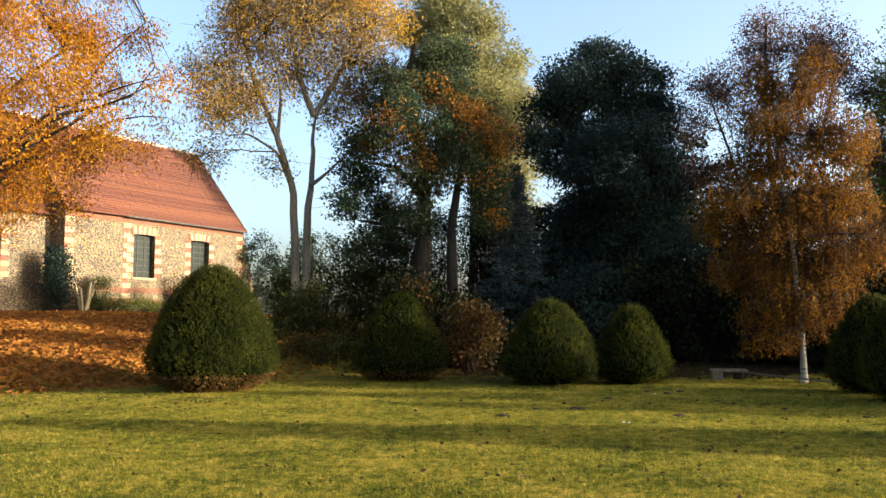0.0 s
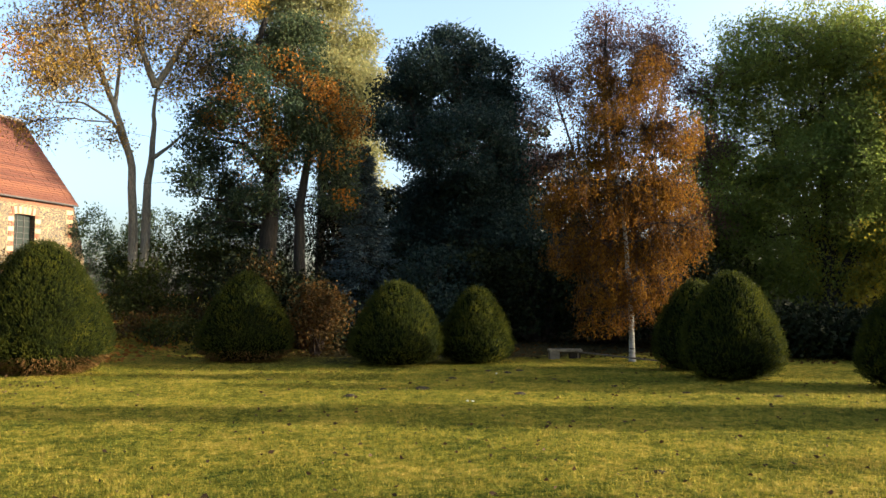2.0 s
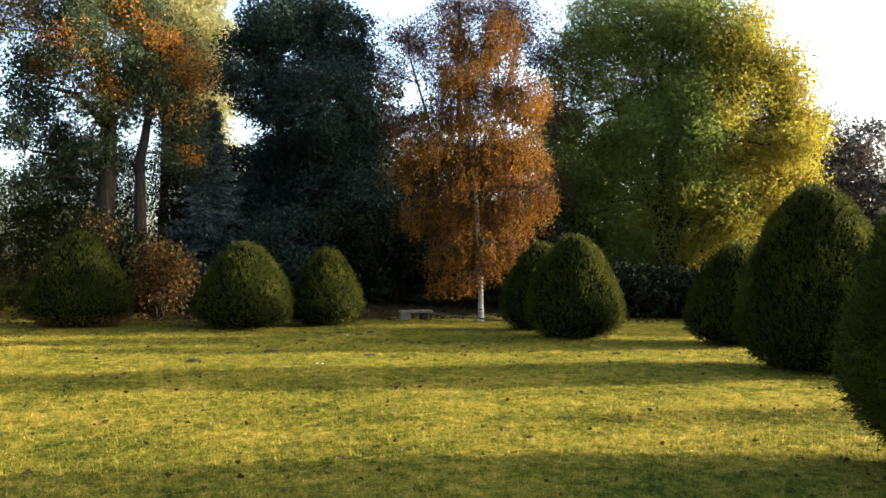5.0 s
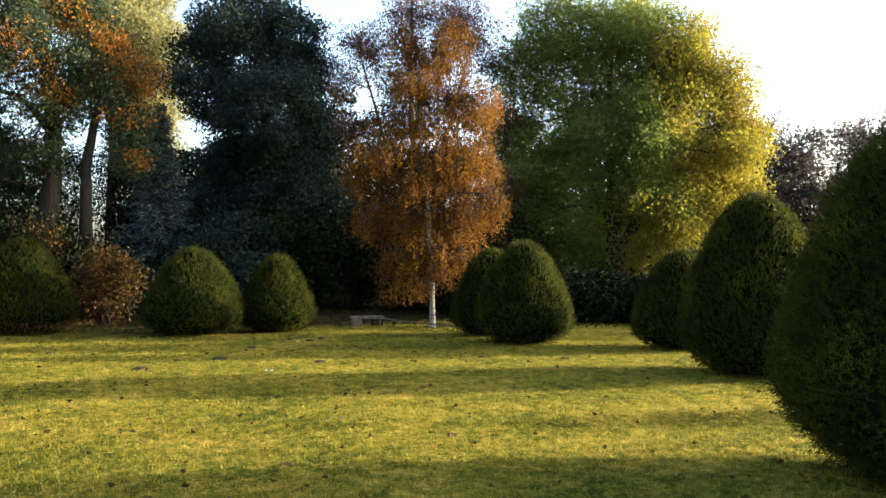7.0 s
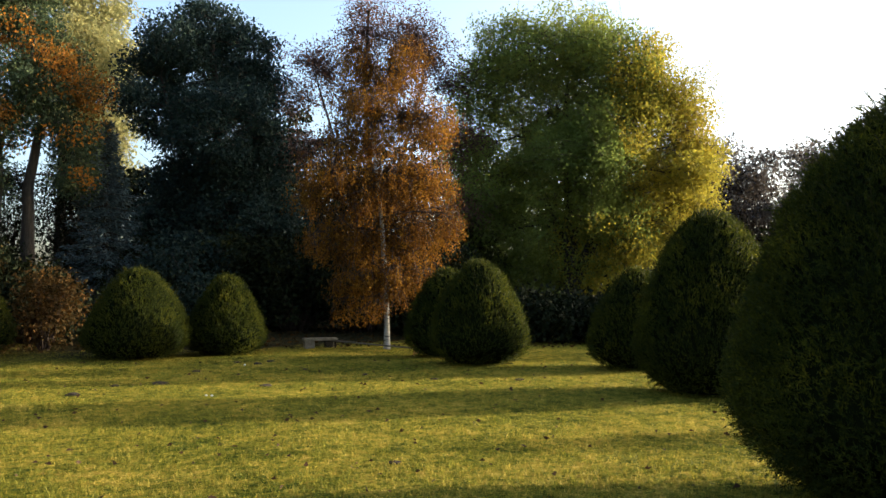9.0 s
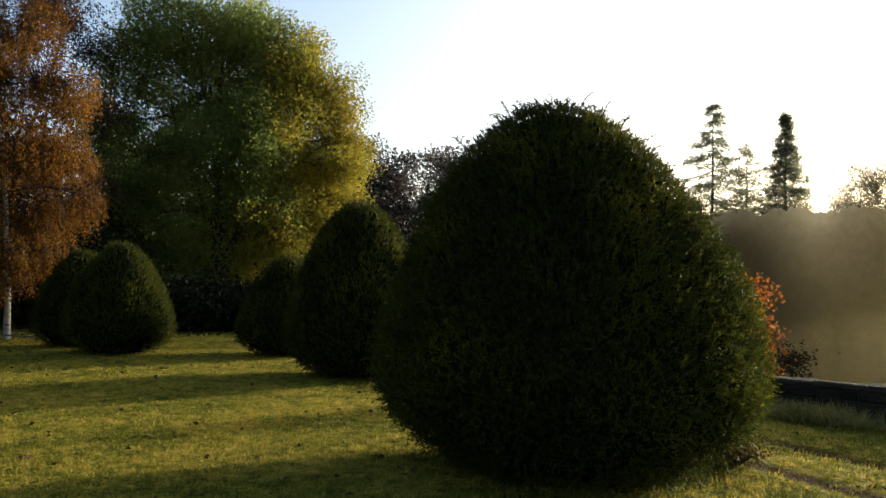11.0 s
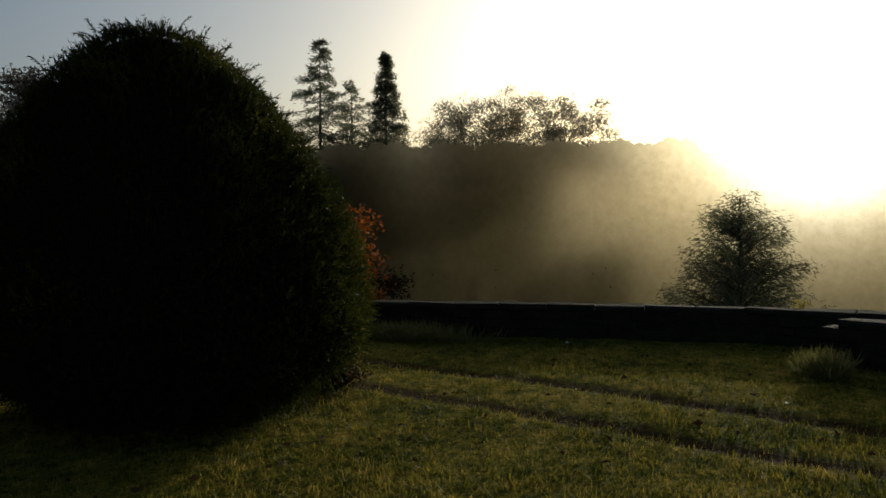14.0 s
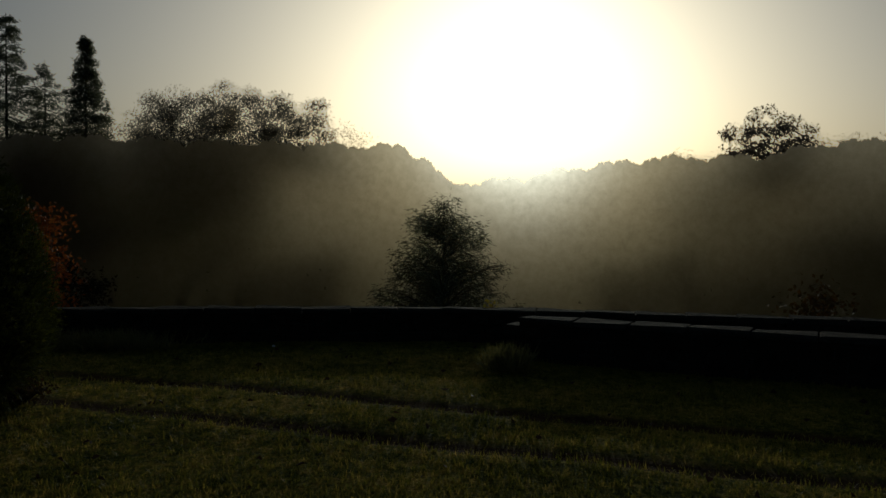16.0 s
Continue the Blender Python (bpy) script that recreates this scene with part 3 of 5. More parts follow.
def tree(name, x, y, height, crown, seed, leaf, bark, label, clusters=240, per=120, size=0.16, blob=0.55, trunk_r=0.3, stems=1, fork=0.3,
         limbs=40, droop=0.0, hollow=0.45, lean=(0, 0), squash=1.0, width=0.6, lumps=0.3, second=None, share=0.0, z0=None, pick=None, far=False, jut=0.55, part_way=0.12, twig=None, tri=True, thin_limb=0.022):
    """A broadleaved tree. crown: (height share, radius) pairs from its foot to its top."""
    tri = tri or far
    rng = np.random.default_rng(seed)
    base_z = (z_at(x, y) if z0 is None else z0) - 0.1
    thing = empty(name, pose(x, y, base_z), label, "tree")
    zs, rs = np.array(crown).T
    # clumps of leaves, in lobes
    fz = rng.uniform(zs[0], zs[-1], clusters * 4)
    keep = rng.random(len(fz)) * rs.max() ** 1.5 < np.interp(fz, zs, rs) ** 1.5 + 0.02
    fz = fz[keep][:clusters]
    n = len(fz)
    az = rng.random(n) * 2 * math.pi
    ph = rng.random(4) * 6
    lobe = 1 + lumps * 0.5 * (np.sin(2 * az + ph[0] + 5 * fz) + np.sin(3 * az + ph[1] - 9 * fz) + 0.7 * np.sin(5 * az + ph[2] + 15 * fz))
    rad = np.interp(fz, zs, rs) * (hollow + (1 - hollow) * rng.random(n) ** 0.6) * lobe
    axis = np.stack([lean[0] * fz * height, lean[1] * fz * height], 1)
    c = np.stack([axis[:, 0] + rad * np.cos(az), axis[:, 1] + rad * np.sin(az) * squash, fz * height], 1)
    # stems
    tips = []
    for s in range(stems):
        ang = 2 * math.pi * s / max(stems, 1) + ph[3]
        off = (0 if stems == 1 else 1) * part_way * height
        zt = np.linspace(0, 0.74 if far else 0.93, 16) * height
        grow = np.clip((zt / height - fork * (0.7 + 0.3 * s)) / (1 - fork), 0, 1) ** 0.8 + 0.01 * s
        px = lean[0] * zt + off * grow * np.cos(ang) + 0.012 * height * np.sin(zt * 0.9 + ph[0] + s) * (zt / height)
        py = lean[1] * zt + off * grow * np.sin(ang) * squash + 0.012 * height * np.cos(zt * 0.8 + ph[1] + s) * (zt / height)
        rr = trunk_r * (1 if stems == 1 else 0.72) * (1 - 0.93 * (zt / zt[-1])) ** 0.8 + 0.012
        rr[0] *= 1.35
        tips.append((np.stack([px, py, zt], 1), rr))
        part("trunk", tubes("trunk", [tips[-1]], 10), bark, thing, smooth=True)
    # limbs to the farthest clumps, twigs to the rest
    order = np.argsort(-rad + rng.random(n) * rs.max() * 0.5)
    paths, anchor = [], []
    for i in order[:limbs]:
        pts, rr = tips[i % stems]
        h = max(max(zs[0] * 0.8, 0.12) * height, c[i, 2] - (jut * (0.6 + 0.8 * rng.random())) * rad[i] - 0.2 * droop * height)
        h = min(h, pts[-1, 2] * 0.97)
        p = np.array([np.interp(h, pts[:, 2], pts[:, k]) for k in range(3)])
        r0 = np.interp(h, pts[:, 2], rr) * 0.5
        path = bend(p, c[i], 9, rng, 0.10, 0.07)
        path[1:-1] += rng.normal(size=(7, 3)) * 0.02 * np.linalg.norm(c[i] - p)
        paths.append((path, max(min(r0, thin_limb * np.linalg.norm(c[i] - p)), 0.012) * np.linspace(1, 0.15, 9) ** 1.2))
        anchor.append(path[2:])
    if paths:
        if far:
            tagged(part("limb_mass", tubes("limb_mass", paths, 4), bark, thing), kind="stuff")
        else:
            for p in paths:
                part("limb", tubes("limb", [p], 5), bark if twig is None else twig, thing, smooth=True)
        anchor = np.concatenate(anchor)
        tw = []
        for i in order[limbs:]:
            d = np.linalg.norm(anchor - c[i], axis=1) + 0.3 * np.maximum(0, anchor[:, 2] - c[i, 2])
            p = anchor[d.argmin()]
            tw.append((bend(p, c[i], 4, rng, 0.1, 0.08), (0.013, 0.010, 0.007, 0.004)))
        for i in range(0 if far else n):
            for _ in range(2):
                e = c[i] + rng.normal(size=3) * blob * np.array([1, 1, 0.7]) + [0, 0, -droop * blob * 1.2]
                tw.append(((c[i], (c[i] + e) / 2 + [0, 0, 0.1 * blob], e), (0.012, 0.008, 0.004)))
        tagged(part("twig_mass", tubes("twig_mass", tw, 3), TWIG if twig is None else twig, thing), kind="stuff")
    # leaves
    m = n * per
    at = np.repeat(c, per, 0)
    g = unit(rng.normal(size=(m, 3))) * (rng.random((m, 1)) ** 0.45) * 1.55 * blob * np.array([1, 1, 0.62])
    g[:, 2] -= droop * np.abs(rng.normal(size=m)) * blob * 1.6
    at = at + g
    at = at[at[:, 2] > 0.3]
    way = rng.normal(size=(len(at), 3)) + np.array([0, 0, -0.5 - droop])
    if second is None:
        part("crown", leaf_mesh("crown", at, way, rng, size, width, tri=tri), leaf, thing)
    else:
        w = np.repeat(rng.random(n), per)[: len(at)] if pick is None else pick(at)
        two = w < share
        part("crown", leaf_mesh("crown", at[~two], way[~two], rng, size, width, tri=tri), leaf, thing)
        part("turned_leaves", leaf_mesh("turned_leaves", at[two], way[two], rng, size, width, tri=tri), second, thing, "leaves already turned in autumn colour")
    return thing


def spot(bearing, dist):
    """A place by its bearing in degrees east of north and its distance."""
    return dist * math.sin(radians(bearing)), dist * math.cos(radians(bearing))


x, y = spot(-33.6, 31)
tree("beech_tree", x, y, 17, [(.20, 2.6), (.28, 5.4), (.38, 6.9), (.55, 7.4), (.75, 6.8), (.93, 3.5), (1, .5)], 21, L_ORANGE, BARK_DARK, "large beech in bright orange autumn leaf before the church",
     740, 270, 0.085, 0.48, 0.38, limbs=22, droop=0.7, hollow=0.3, jut=0.9, lumps=0.2, thin_limb=0.013)
def grown_tree(name, bearing, dist, base, lobes, trunks, seed, leaf, bark, label, dense=9.0, per=110, size=0.12, blob=0.42, deep=2.5, strand=0.0,
               width=0.6, second=None, pick=None, twig=None, flat=0.75, fill=0.45, stray=0.12):
    """A broadleaved tree with its own build: lobes of the crown (across, up, radius) and trunks (points across and up, foot radius), in metres
    from its foot. Leaves sit in clumps on the lobes; strand: how far they hang down in threads."""
    rng = np.random.default_rng(seed)
    x, y = spot(bearing, dist)
    thing = empty(name, pose(x, y, base, 0, 0, -bearing), label, "tree")
    wood = []
    for k, (pts, r0) in enumerate(trunks):
        p = np.array(pts)
        s = np.linspace(0, len(p) - 1, 4 * len(p))
        q = np.stack([np.interp(s, range(len(p)), p[:, 0]), np.zeros(len(s)), np.interp(s, range(len(p)), p[:, 1])], 1)
        q[1:-1] = (q[:-2] + 2 * q[1:-1] + q[2:]) / 4
        q[:, 1] = np.linspace(0, 1, len(s)) * (0 if k == 0 else rng.uniform(-0.25, 0.25) * deep)
        q[1:, :2] += np.cumsum(rng.normal(size=(len(s) - 1, 2)) * r0 * 0.10, 0)
        r = r0 * np.linspace(1, 0.25, len(s))
        if pts[0][1] < 1:
            r[:2] *= (1.3, 1.1)
        wood.append((q, r))
        part("trunk" if pts[0][1] < 1 else "limb", tubes("trunk", [(q, r)], 10), bark, thing, smooth=True)
    joints = np.concatenate([q[3:] for q, _ in wood])
    thick = np.concatenate([r[3:] for _, r in wood])
    c, mid = [], []
    for dx, dz, r in lobes:
        heart = np.array([dx, rng.uniform(-0.75, 0.75) * deep * fill * 1.6, dz])
        n = max(4, int(dense * r * r * 2.6))
        d = unit(rng.normal(size=(n, 3))) * (fill + (1 - fill) * rng.random((n, 1)) ** 0.6)
        d *= 1 + stray * rng.normal(size=(n, 1))
        c.append(heart + d * r * np.array([1, 1.15, flat + 0.15]))
        mid.append((heart, r))
    tw = []
    for (heart, r), group in zip(mid, c):
        low = joints[:, 2] < heart[2] + 0.2 * r
        gap = np.linalg.norm(joints - heart, axis=1) + np.where(low, 0, 4)
        i = gap.argmin()
        path = bend(joints[i], heart, 9, rng, 0.08, 0.06)
        path[1:-1] += rng.normal(size=(7, 3)) * 0.018 * gap[i]
        part("limb", tubes("limb", [(path, min(thick[i] * 0.6, 0.02 + 0.016 * gap[i]) * np.linspace(1, 0.3, 9))], 6), bark if twig is None else twig, thing, smooth=True)
        for p in group:
            tw.append((bend(path[rng.integers(4, 9)], p, 4, rng, 0.1, 0.08), (0.014, 0.010, 0.007, 0.004)))
            for _ in range(2):
                e = p + rng.normal(size=3) * blob * np.array([1, 1, 0.7]) - np.array([0, 0, 0.6 * strand])
                tw.append(((p, (p + e) / 2 + [0, 0, 0.1 * blob], e), (0.010, 0.007, 0.004)))
    tagged(part("twig_mass", tubes("twig_mass", tw, 3), TWIG if twig is None else twig, thing), kind="stuff")
    c = np.concatenate(c)
    tone = np.repeat(rng.random(len(c)), per)
    at = np.repeat(c, per, 0)
    g = unit(rng.normal(size=(len(at), 3))) * (rng.random((len(at), 1)) ** 0.5) * 1.5 * blob * np.array([1, 1, flat])
    if strand:
        thread = np.repeat(rng.normal(size=(len(c) * 6, 2)) * blob * 0.8, -(-per // 6), 0)[: len(at)]
        thread = np.concatenate([thread, g[len(thread):, :2]])
        g[:, :2] = thread + rng.normal(size=(len(at), 2)) * 0.035
        g[:, 2] = 0.35 * g[:, 2] - strand * rng.random(len(at)) ** 0.8
    at = at + g
    keep = at[:, 2] + base > z_at(x, y) + 0.35
    at, tone = at[keep], tone[keep]
    way = rng.normal(size=(len(at), 3)) + np.array([0, 0, -0.5 - 2 * strand])
    if second is None:
        part("crown", leaf_mesh("crown", at, way, rng, size, width, tri=True), leaf, thing)
    else:
        two = pick(at, tone)
        part("crown", leaf_mesh("crown", at[~two], way[~two], rng, size, width, tri=True), leaf, thing)
        part("turned_leaves", leaf_mesh("turned_leaves", at[two], way[two], rng, size, width, tri=True), second, thing, "leaves already turned in autumn colour")
    return thing


def drift(a, k):
    """Slow change over a crown, from -1 to 1, in which its leaves turn."""
    return np.sin(a[:, 0] * k + a[:, 2] * 0.8 * k) * np.sin(a[:, 1] * 0.9 * k + a[:, 2] * 0.6 * k)


grown_tree("ash_tree", -9.5, 30, 1.8,
           [(-3.2, 8.9, 1.1), (-2.8, 7.1, 1.2), (-3.4, 5.7, 0.6), (-1.4, 10.1, 1.5), (-1.8, 7.8, 0.9), (0.4, 10.6, 1.6), (1.6, 9.2, 1.4), (2.4, 10.5, 1.2), (-0.4, 8.7, 1.0),
            (1.2, 7.5, 0.8), (2.2, 7.8, 0.9), (0.4, 12.5, 1.7), (-1.5, 12.2, 1.4), (2.0, 12.4, 1.4), (-1.2, 5.1, 0.4), (-2.4, 10.8, 1.1)],
           [([(-0.14, -1.0), (-0.30, 3.1), (-0.46, 4.6), (-0.97, 6.2), (-1.69, 7.8), (-2.21, 9.6), (-2.45, 11.9)], 0.17),
            ([(0.09, -1.0), (0.16, 3.1), (0.24, 4.6), (0.28, 6.0), (0.33, 7.1)], 0.18),
            ([(0.33, 7.1), (-0.21, 8.5), (-0.53, 9.9), (-0.66, 12.0)], 0.13), ([(0.33, 7.1), (1.01, 8.3), (1.61, 9.6), (2.01, 11.5)], 0.13),
            ([(0.24, 4.6), (0.93, 5.2), (2.04, 6.5)], 0.08), ([(-0.46, 4.6), (-0.97, 5.8), (-1.96, 6.4), (-2.74, 6.3)], 0.07), ([(-0.97, 6.2), (-0.80, 7.8), (-1.23, 10.1)], 0.08)],
           22, L_GOLD, BARK_GREY, "tall forked ash with thin yellow leaves and pale bark", 13.0, 90, 0.085, 0.58, 2.3, second=L_ASH,
           pick=lambda a, w: w + 0.16 * a[:, 0] / 3 + 0.25 * drift(a, 0.9) < 0.5, flat=0.85, fill=0.3)
grown_tree("oak_tree", -1.4, 29, 1.0,
           [(-0.6, 8.9, 1.3), (0.8, 9.7, 1.2), (1.6, 7.9, 1.2), (0.9, 6.8, 1.2), (2.4, 6.9, 0.8), (-0.9, 7.3, 1.2), (0.1, 5.7, 1.1), (2.0, 5.5, 0.9), (-2.1, 5.7, 0.9),
            (-2.6, 4.4, 0.6), (-1.3, 4.5, 0.9), (-0.3, 4.0, 0.7), (-2.1, 6.9, 0.8), (2.3, 4.1, 0.7), (-1.1, 3.1, 0.6), (-2.1, 3.1, 0.5)],
           [([(-0.11, -1.0), (-0.11, 2.9), (0.0, 4.9), (-0.15, 6.9), (-0.56, 8.9), (-0.36, 10.3)], 0.36), ([(1.31, -1.0), (1.08, 1.9), (0.99, 3.9), (1.43, 5.9), (1.83, 7.7)], 0.26),
            ([(-0.05, 4.9), (-0.94, 5.9), (-1.93, 6.0)], 0.13), ([(-0.11, 3.5), (-1.13, 3.9), (-2.31, 4.1)], 0.11), ([(0.0, 5.3), (0.84, 6.7), (1.04, 8.3)], 0.13)],
           23, L_OAK, BARK_DARK, "broad oak half turned from dark green to rust", 13.0, 110, 0.105, 0.40, 2.4, second=L_RUST,
           pick=lambda a, w: 0.6 * w + 0.45 * drift(a, 1.3) - 0.09 * ((a[:, 0] - 1.0) ** 2 / 2 + (a[:, 2] - 6.9) ** 2 / 3) > 0.30, fill=0.35)
grown_tree("lime_tree", 3.5, 58, 0.3,
           [(-4.5, 22.8, 2.5), (-1.9, 21.5, 2.5), (0.3, 19.2, 2.2), (1.6, 17.0, 1.6), (-0.5, 16.2, 2.4), (-2.9, 18.3, 2.7), (-3.3, 24.5, 1.8), (1.3, 13.7, 1.6), (-0.1, 11.8, 1.8), (1.0, 9.8, 1.4), (0.6, 7.0, 1.5), (-1.6, 13.0, 1.8), (1.9, 11.5, 1.3), (2.2, 8.0, 1.2), (2.6, 15.5, 1.0)],
           [([(-1.5, -0.4), (-1.4, 8), (-1.6, 15), (-2.4, 22)], 0.4), ([(-1.4, 8), (-0.2, 14), (0.4, 19)], 0.2)], 24, L_GREYLIME, BARK_DARK, "tall pale green lime behind the oak",
           4.2, 110, 0.2, 0.8, 3.5)
grown_tree("holm_oak", 11.1, 32, 0.3,
           [(0.0, 11.3, 0.9), (-1.2, 10.3, 1.0), (1.2, 10.4, 1.0), (-2.3, 9.4, 0.8), (0.0, 9.2, 1.7), (1.9, 8.9, 1.0), (-2.6, 7.8, 0.6), (-1.5, 7.6, 0.9), (0.6, 7.0, 1.8), (-1.2, 5.4, 0.9),
            (1.9, 6.3, 1.3), (-1.0, 3.8, 1.3), (0.8, 4.2, 1.9), (-0.7, 1.6, 1.7), (1.1, 1.4, 1.9), (2.5, 3.7, 1.3), (2.7, 1.4, 1.5), (-2.0, 2.7, 0.9)],
           [([(0.3, -0.4), (0.3, 3), (0.2, 6), (0.0, 10.5)], 0.4), ([(0.3, 3), (-0.9, 6), (-1.8, 9)], 0.2), ([(0.3, 4), (1.4, 7), (1.8, 9)], 0.2)],
           25, L_DARK, BARK_DARK, "dense dark evergreen oak leafed to the ground", 14.0, 145, 0.12, 0.46, 1.8, fill=0.75)
grown_tree("bare_cherry", 22.0, 32, 0.3,
           [(-0.5, 11.2, 1.2), (1.0, 10.8, 1.5), (2.2, 10.2, 1.3), (-2.3, 10.0, 1.0), (-2.8, 8.6, 1.0), (-1.6, 9.5, 1.2), (-0.3, 12.0, 0.8), (-2.6, 6.8, 1.1), (1.5, 11.0, 0.9), (2.9, 9.2, 0.9), (3.6, 7.0, 1.2), (3.4, 4.5, 1.2)],
           [([(0.0, -0.4), (-0.1, 4), (-0.3, 8), (-0.2, 12)], 0.16), ([(-0.1, 3), (-1.2, 6), (-2.2, 9.5)], 0.10), ([(-0.1, 3.5), (1.3, 7), (2.0, 10)], 0.10)],
           26, L_BARE, BARK_DARK, "tall half bare tree with purplish leaves behind the birch", 10.0, 60, 0.085, 0.45, 1.8, fill=0.2, stray=0.2)
WHITE_BARK, nt, bsdf = nodes_of("birch_bark")
lines = noise_tex(nt, 6, 4, 0.6, None, (1, 1, 4))
nt.links.new(ramp(nt, lines, [(0.36, (0.05, 0.045, 0.04)), (0.44, (0.20, 0.185, 0.15)), (0.8, (0.32, 0.295, 0.25))]), bsdf.inputs["Base Color"])
bsdf.inputs["Roughness"].default_value = 0.7
grown_tree("silver_birch", 23.15, 23.4, 0.0,
           [(-0.5, 7.7, 0.75), (0.3, 7.7, 0.85), (-1.2, 7.0, 0.5), (-0.3, 6.4, 1.1), (1.0, 6.4, 0.9), (-1.6, 4.8, 0.85), (-2.2, 4.5, 0.5), (-0.2, 4.7, 1.2), (1.1, 4.8, 0.9), (-1.6, 3.4, 0.8),
            (-0.5, 3.3, 1.0), (0.8, 3.3, 0.95), (1.7, 3.7, 0.5), (-0.9, 2.0, 0.6), (0.0, 2.1, 0.8), (-1.1, 1.4, 0.3), (0.9, 2.2, 0.6), (-0.3, 1.3, 0.3), (0.5, 8.4, 0.5), (-0.9, 8.3, 0.45), (-1.2, 6.0, 0.6)],
           [([(-0.01, -0.15), (-0.07, 1.7), (-0.15, 3.3), (-0.36, 5.1), (-0.44, 6.7), (-0.36, 8.1)], 0.085)],
           27, L_BIRCH, WHITE_BARK, "weeping silver birch in copper autumn leaf with a white trunk", 38.0, 76, 0.052, 0.19, 1.5, strand=0.6, twig=TWIG, fill=0.25)
grown_tree("ash_leaved_maple", 35.0, 33, 0.2,
           [(-1.7, 10.5, 1.8), (0.4, 10.8, 1.8), (2.3, 9.8, 1.6), (-3.2, 9.0, 1.3), (-0.6, 8.4, 2.0), (2.1, 7.9, 2.0), (4.0, 8.7, 1.2), (4.8, 6.7, 1.0), (-3.8, 7.2, 1.0), (-2.6, 5.8, 1.8), (0.2, 5.8, 2.1),
            (3.0, 5.3, 1.8), (5.0, 4.8, 0.8), (1.2, 6.9, 1.6), (1.4, 4.3, 1.4), (4.7, 5.8, 1.0), (4.6, 7.7, 1.0), (4.2, 4.0, 0.9), (-3.3, 3.8, 1.5), (-0.6, 3.1, 1.9), (2.1, 3.2, 1.3), (-1.9, 1.8, 1.3), (0.0, 1.4, 0.9), (1.1, 2.1, 0.9), (3.3, 3.1, 0.8), (-3.5, 2.0, 1.1)],
           [([(0.13, -0.4), (0.12, 2.0), (0.01, 4.7), (-0.21, 7.5), (0.0, 9.9)], 0.25), ([(0.12, 2.0), (0.65, 4.7), (0.22, 6.6), (-0.43, 8.9)], 0.17), ([(0.18, 1.6), (1.50, 4.7), (2.33, 6.2), (3.16, 7.9)], 0.15),
            ([(0.12, 2.7), (-1.07, 5.8), (-1.74, 8.3)], 0.17), ([(0.16, 0.9), (1.07, 3.1), (2.75, 4.2)], 0.11)],
           28, L_LIME, BARK_DARK, "broad maple turning from green to yellow", 11.5, 150, 0.10, 0.55, 2.8, second=L_YELLOW,
           pick=lambda a, w: 0.3 * w + 0.14 * a[:, 0] - 0.03 * (a[:, 2] - 6) - 0.03 * a[:, 1] + 0.22 * drift(a, 0.8) > 0.45, fill=0.4)


def conifer(name, x, y, height, radius, seed, leaf, label, whorls=26, arms=9, per=60, size=0.14, droop=0.25, bare=0.08, trunk_r=0.14, ragged=0.25, power=0.9, z0=None, soft=0.05, width=0.3):
    rng = np.random.default_rng(seed)
    base_z = (z_at(x, y) if z0 is None else z0) - 0.1
    thing = empty(name, pose(x, y, base_z), label, "tree")
    part("trunk", tubes("trunk", [(np.stack([np.zeros(8), np.zeros(8), np.linspace(0, height, 8)], 1), np.linspace(trunk_r, 0.015, 8))], 8), BARK_DARK, thing, smooth=True)
    paths, at, way = [], [], []
    for w in range(whorls):
        f = bare + (1 - bare) * (w + 0.5 * rng.random()) / whorls
        ln = radius * (1 - f) ** power + 0.04 * radius
        for k in range(arms):
            if rng.random() < ragged * 0.5:
                continue
            a = 2 * math.pi * (k + rng.random()) / arms
            r = ln * (1 - ragged + 2 * ragged * rng.random())
            z = f * height + (rng.random() - 0.5) * 0.9 * height / whorls
            s = np.linspace(0, 1, 5)
            pts = np.stack([r * s * math.cos(a), r * s * math.sin(a), z - droop * r * s + 0.35 * droop * r * s ** 3], 1)
            paths.append((pts, np.linspace(0.03, 0.006, 5) * (0.4 + r / max(radius, 0.1))))
            held = int(per * (0.2 + 0.8 * min(r / radius, 1.1)))
            q = rng.random(held) ** 0.7
            p = np.stack([np.interp(q, s, pts[:, i]) for i in range(3)], 1)
            side = np.array([-math.sin(a), math.cos(a), 0]) * (rng.normal(size=(held, 1)) * 0.22 * r * (1.1 - q[:, None]))
            p = p + side + rng.normal(size=(held, 3)) * soft
            p[:, 2] -= np.abs(rng.normal(size=held)) * soft * 1.5
            at.append(p)
            way.append(np.array([math.cos(a), math.sin(a), -0.2]) + side * 2 + rng.normal(size=(held, 3)) * 0.5)
    tagged(part("limb_mass", tubes("limb_mass", paths, 4), BARK_DARK, thing), kind="stuff")
    part("crown", leaf_mesh("crown", np.concatenate(at), np.concatenate(way), rng, size, width, tri=True), leaf, thing)
    return thing


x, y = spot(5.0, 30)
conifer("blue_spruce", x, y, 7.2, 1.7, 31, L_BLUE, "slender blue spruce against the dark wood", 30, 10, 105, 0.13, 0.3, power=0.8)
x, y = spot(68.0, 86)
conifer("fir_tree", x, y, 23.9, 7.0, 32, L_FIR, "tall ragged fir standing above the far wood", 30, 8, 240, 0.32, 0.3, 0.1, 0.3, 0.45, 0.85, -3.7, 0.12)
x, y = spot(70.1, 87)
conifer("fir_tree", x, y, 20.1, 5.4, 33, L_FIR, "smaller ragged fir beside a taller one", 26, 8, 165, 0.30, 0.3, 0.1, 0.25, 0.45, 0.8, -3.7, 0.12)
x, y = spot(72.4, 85)
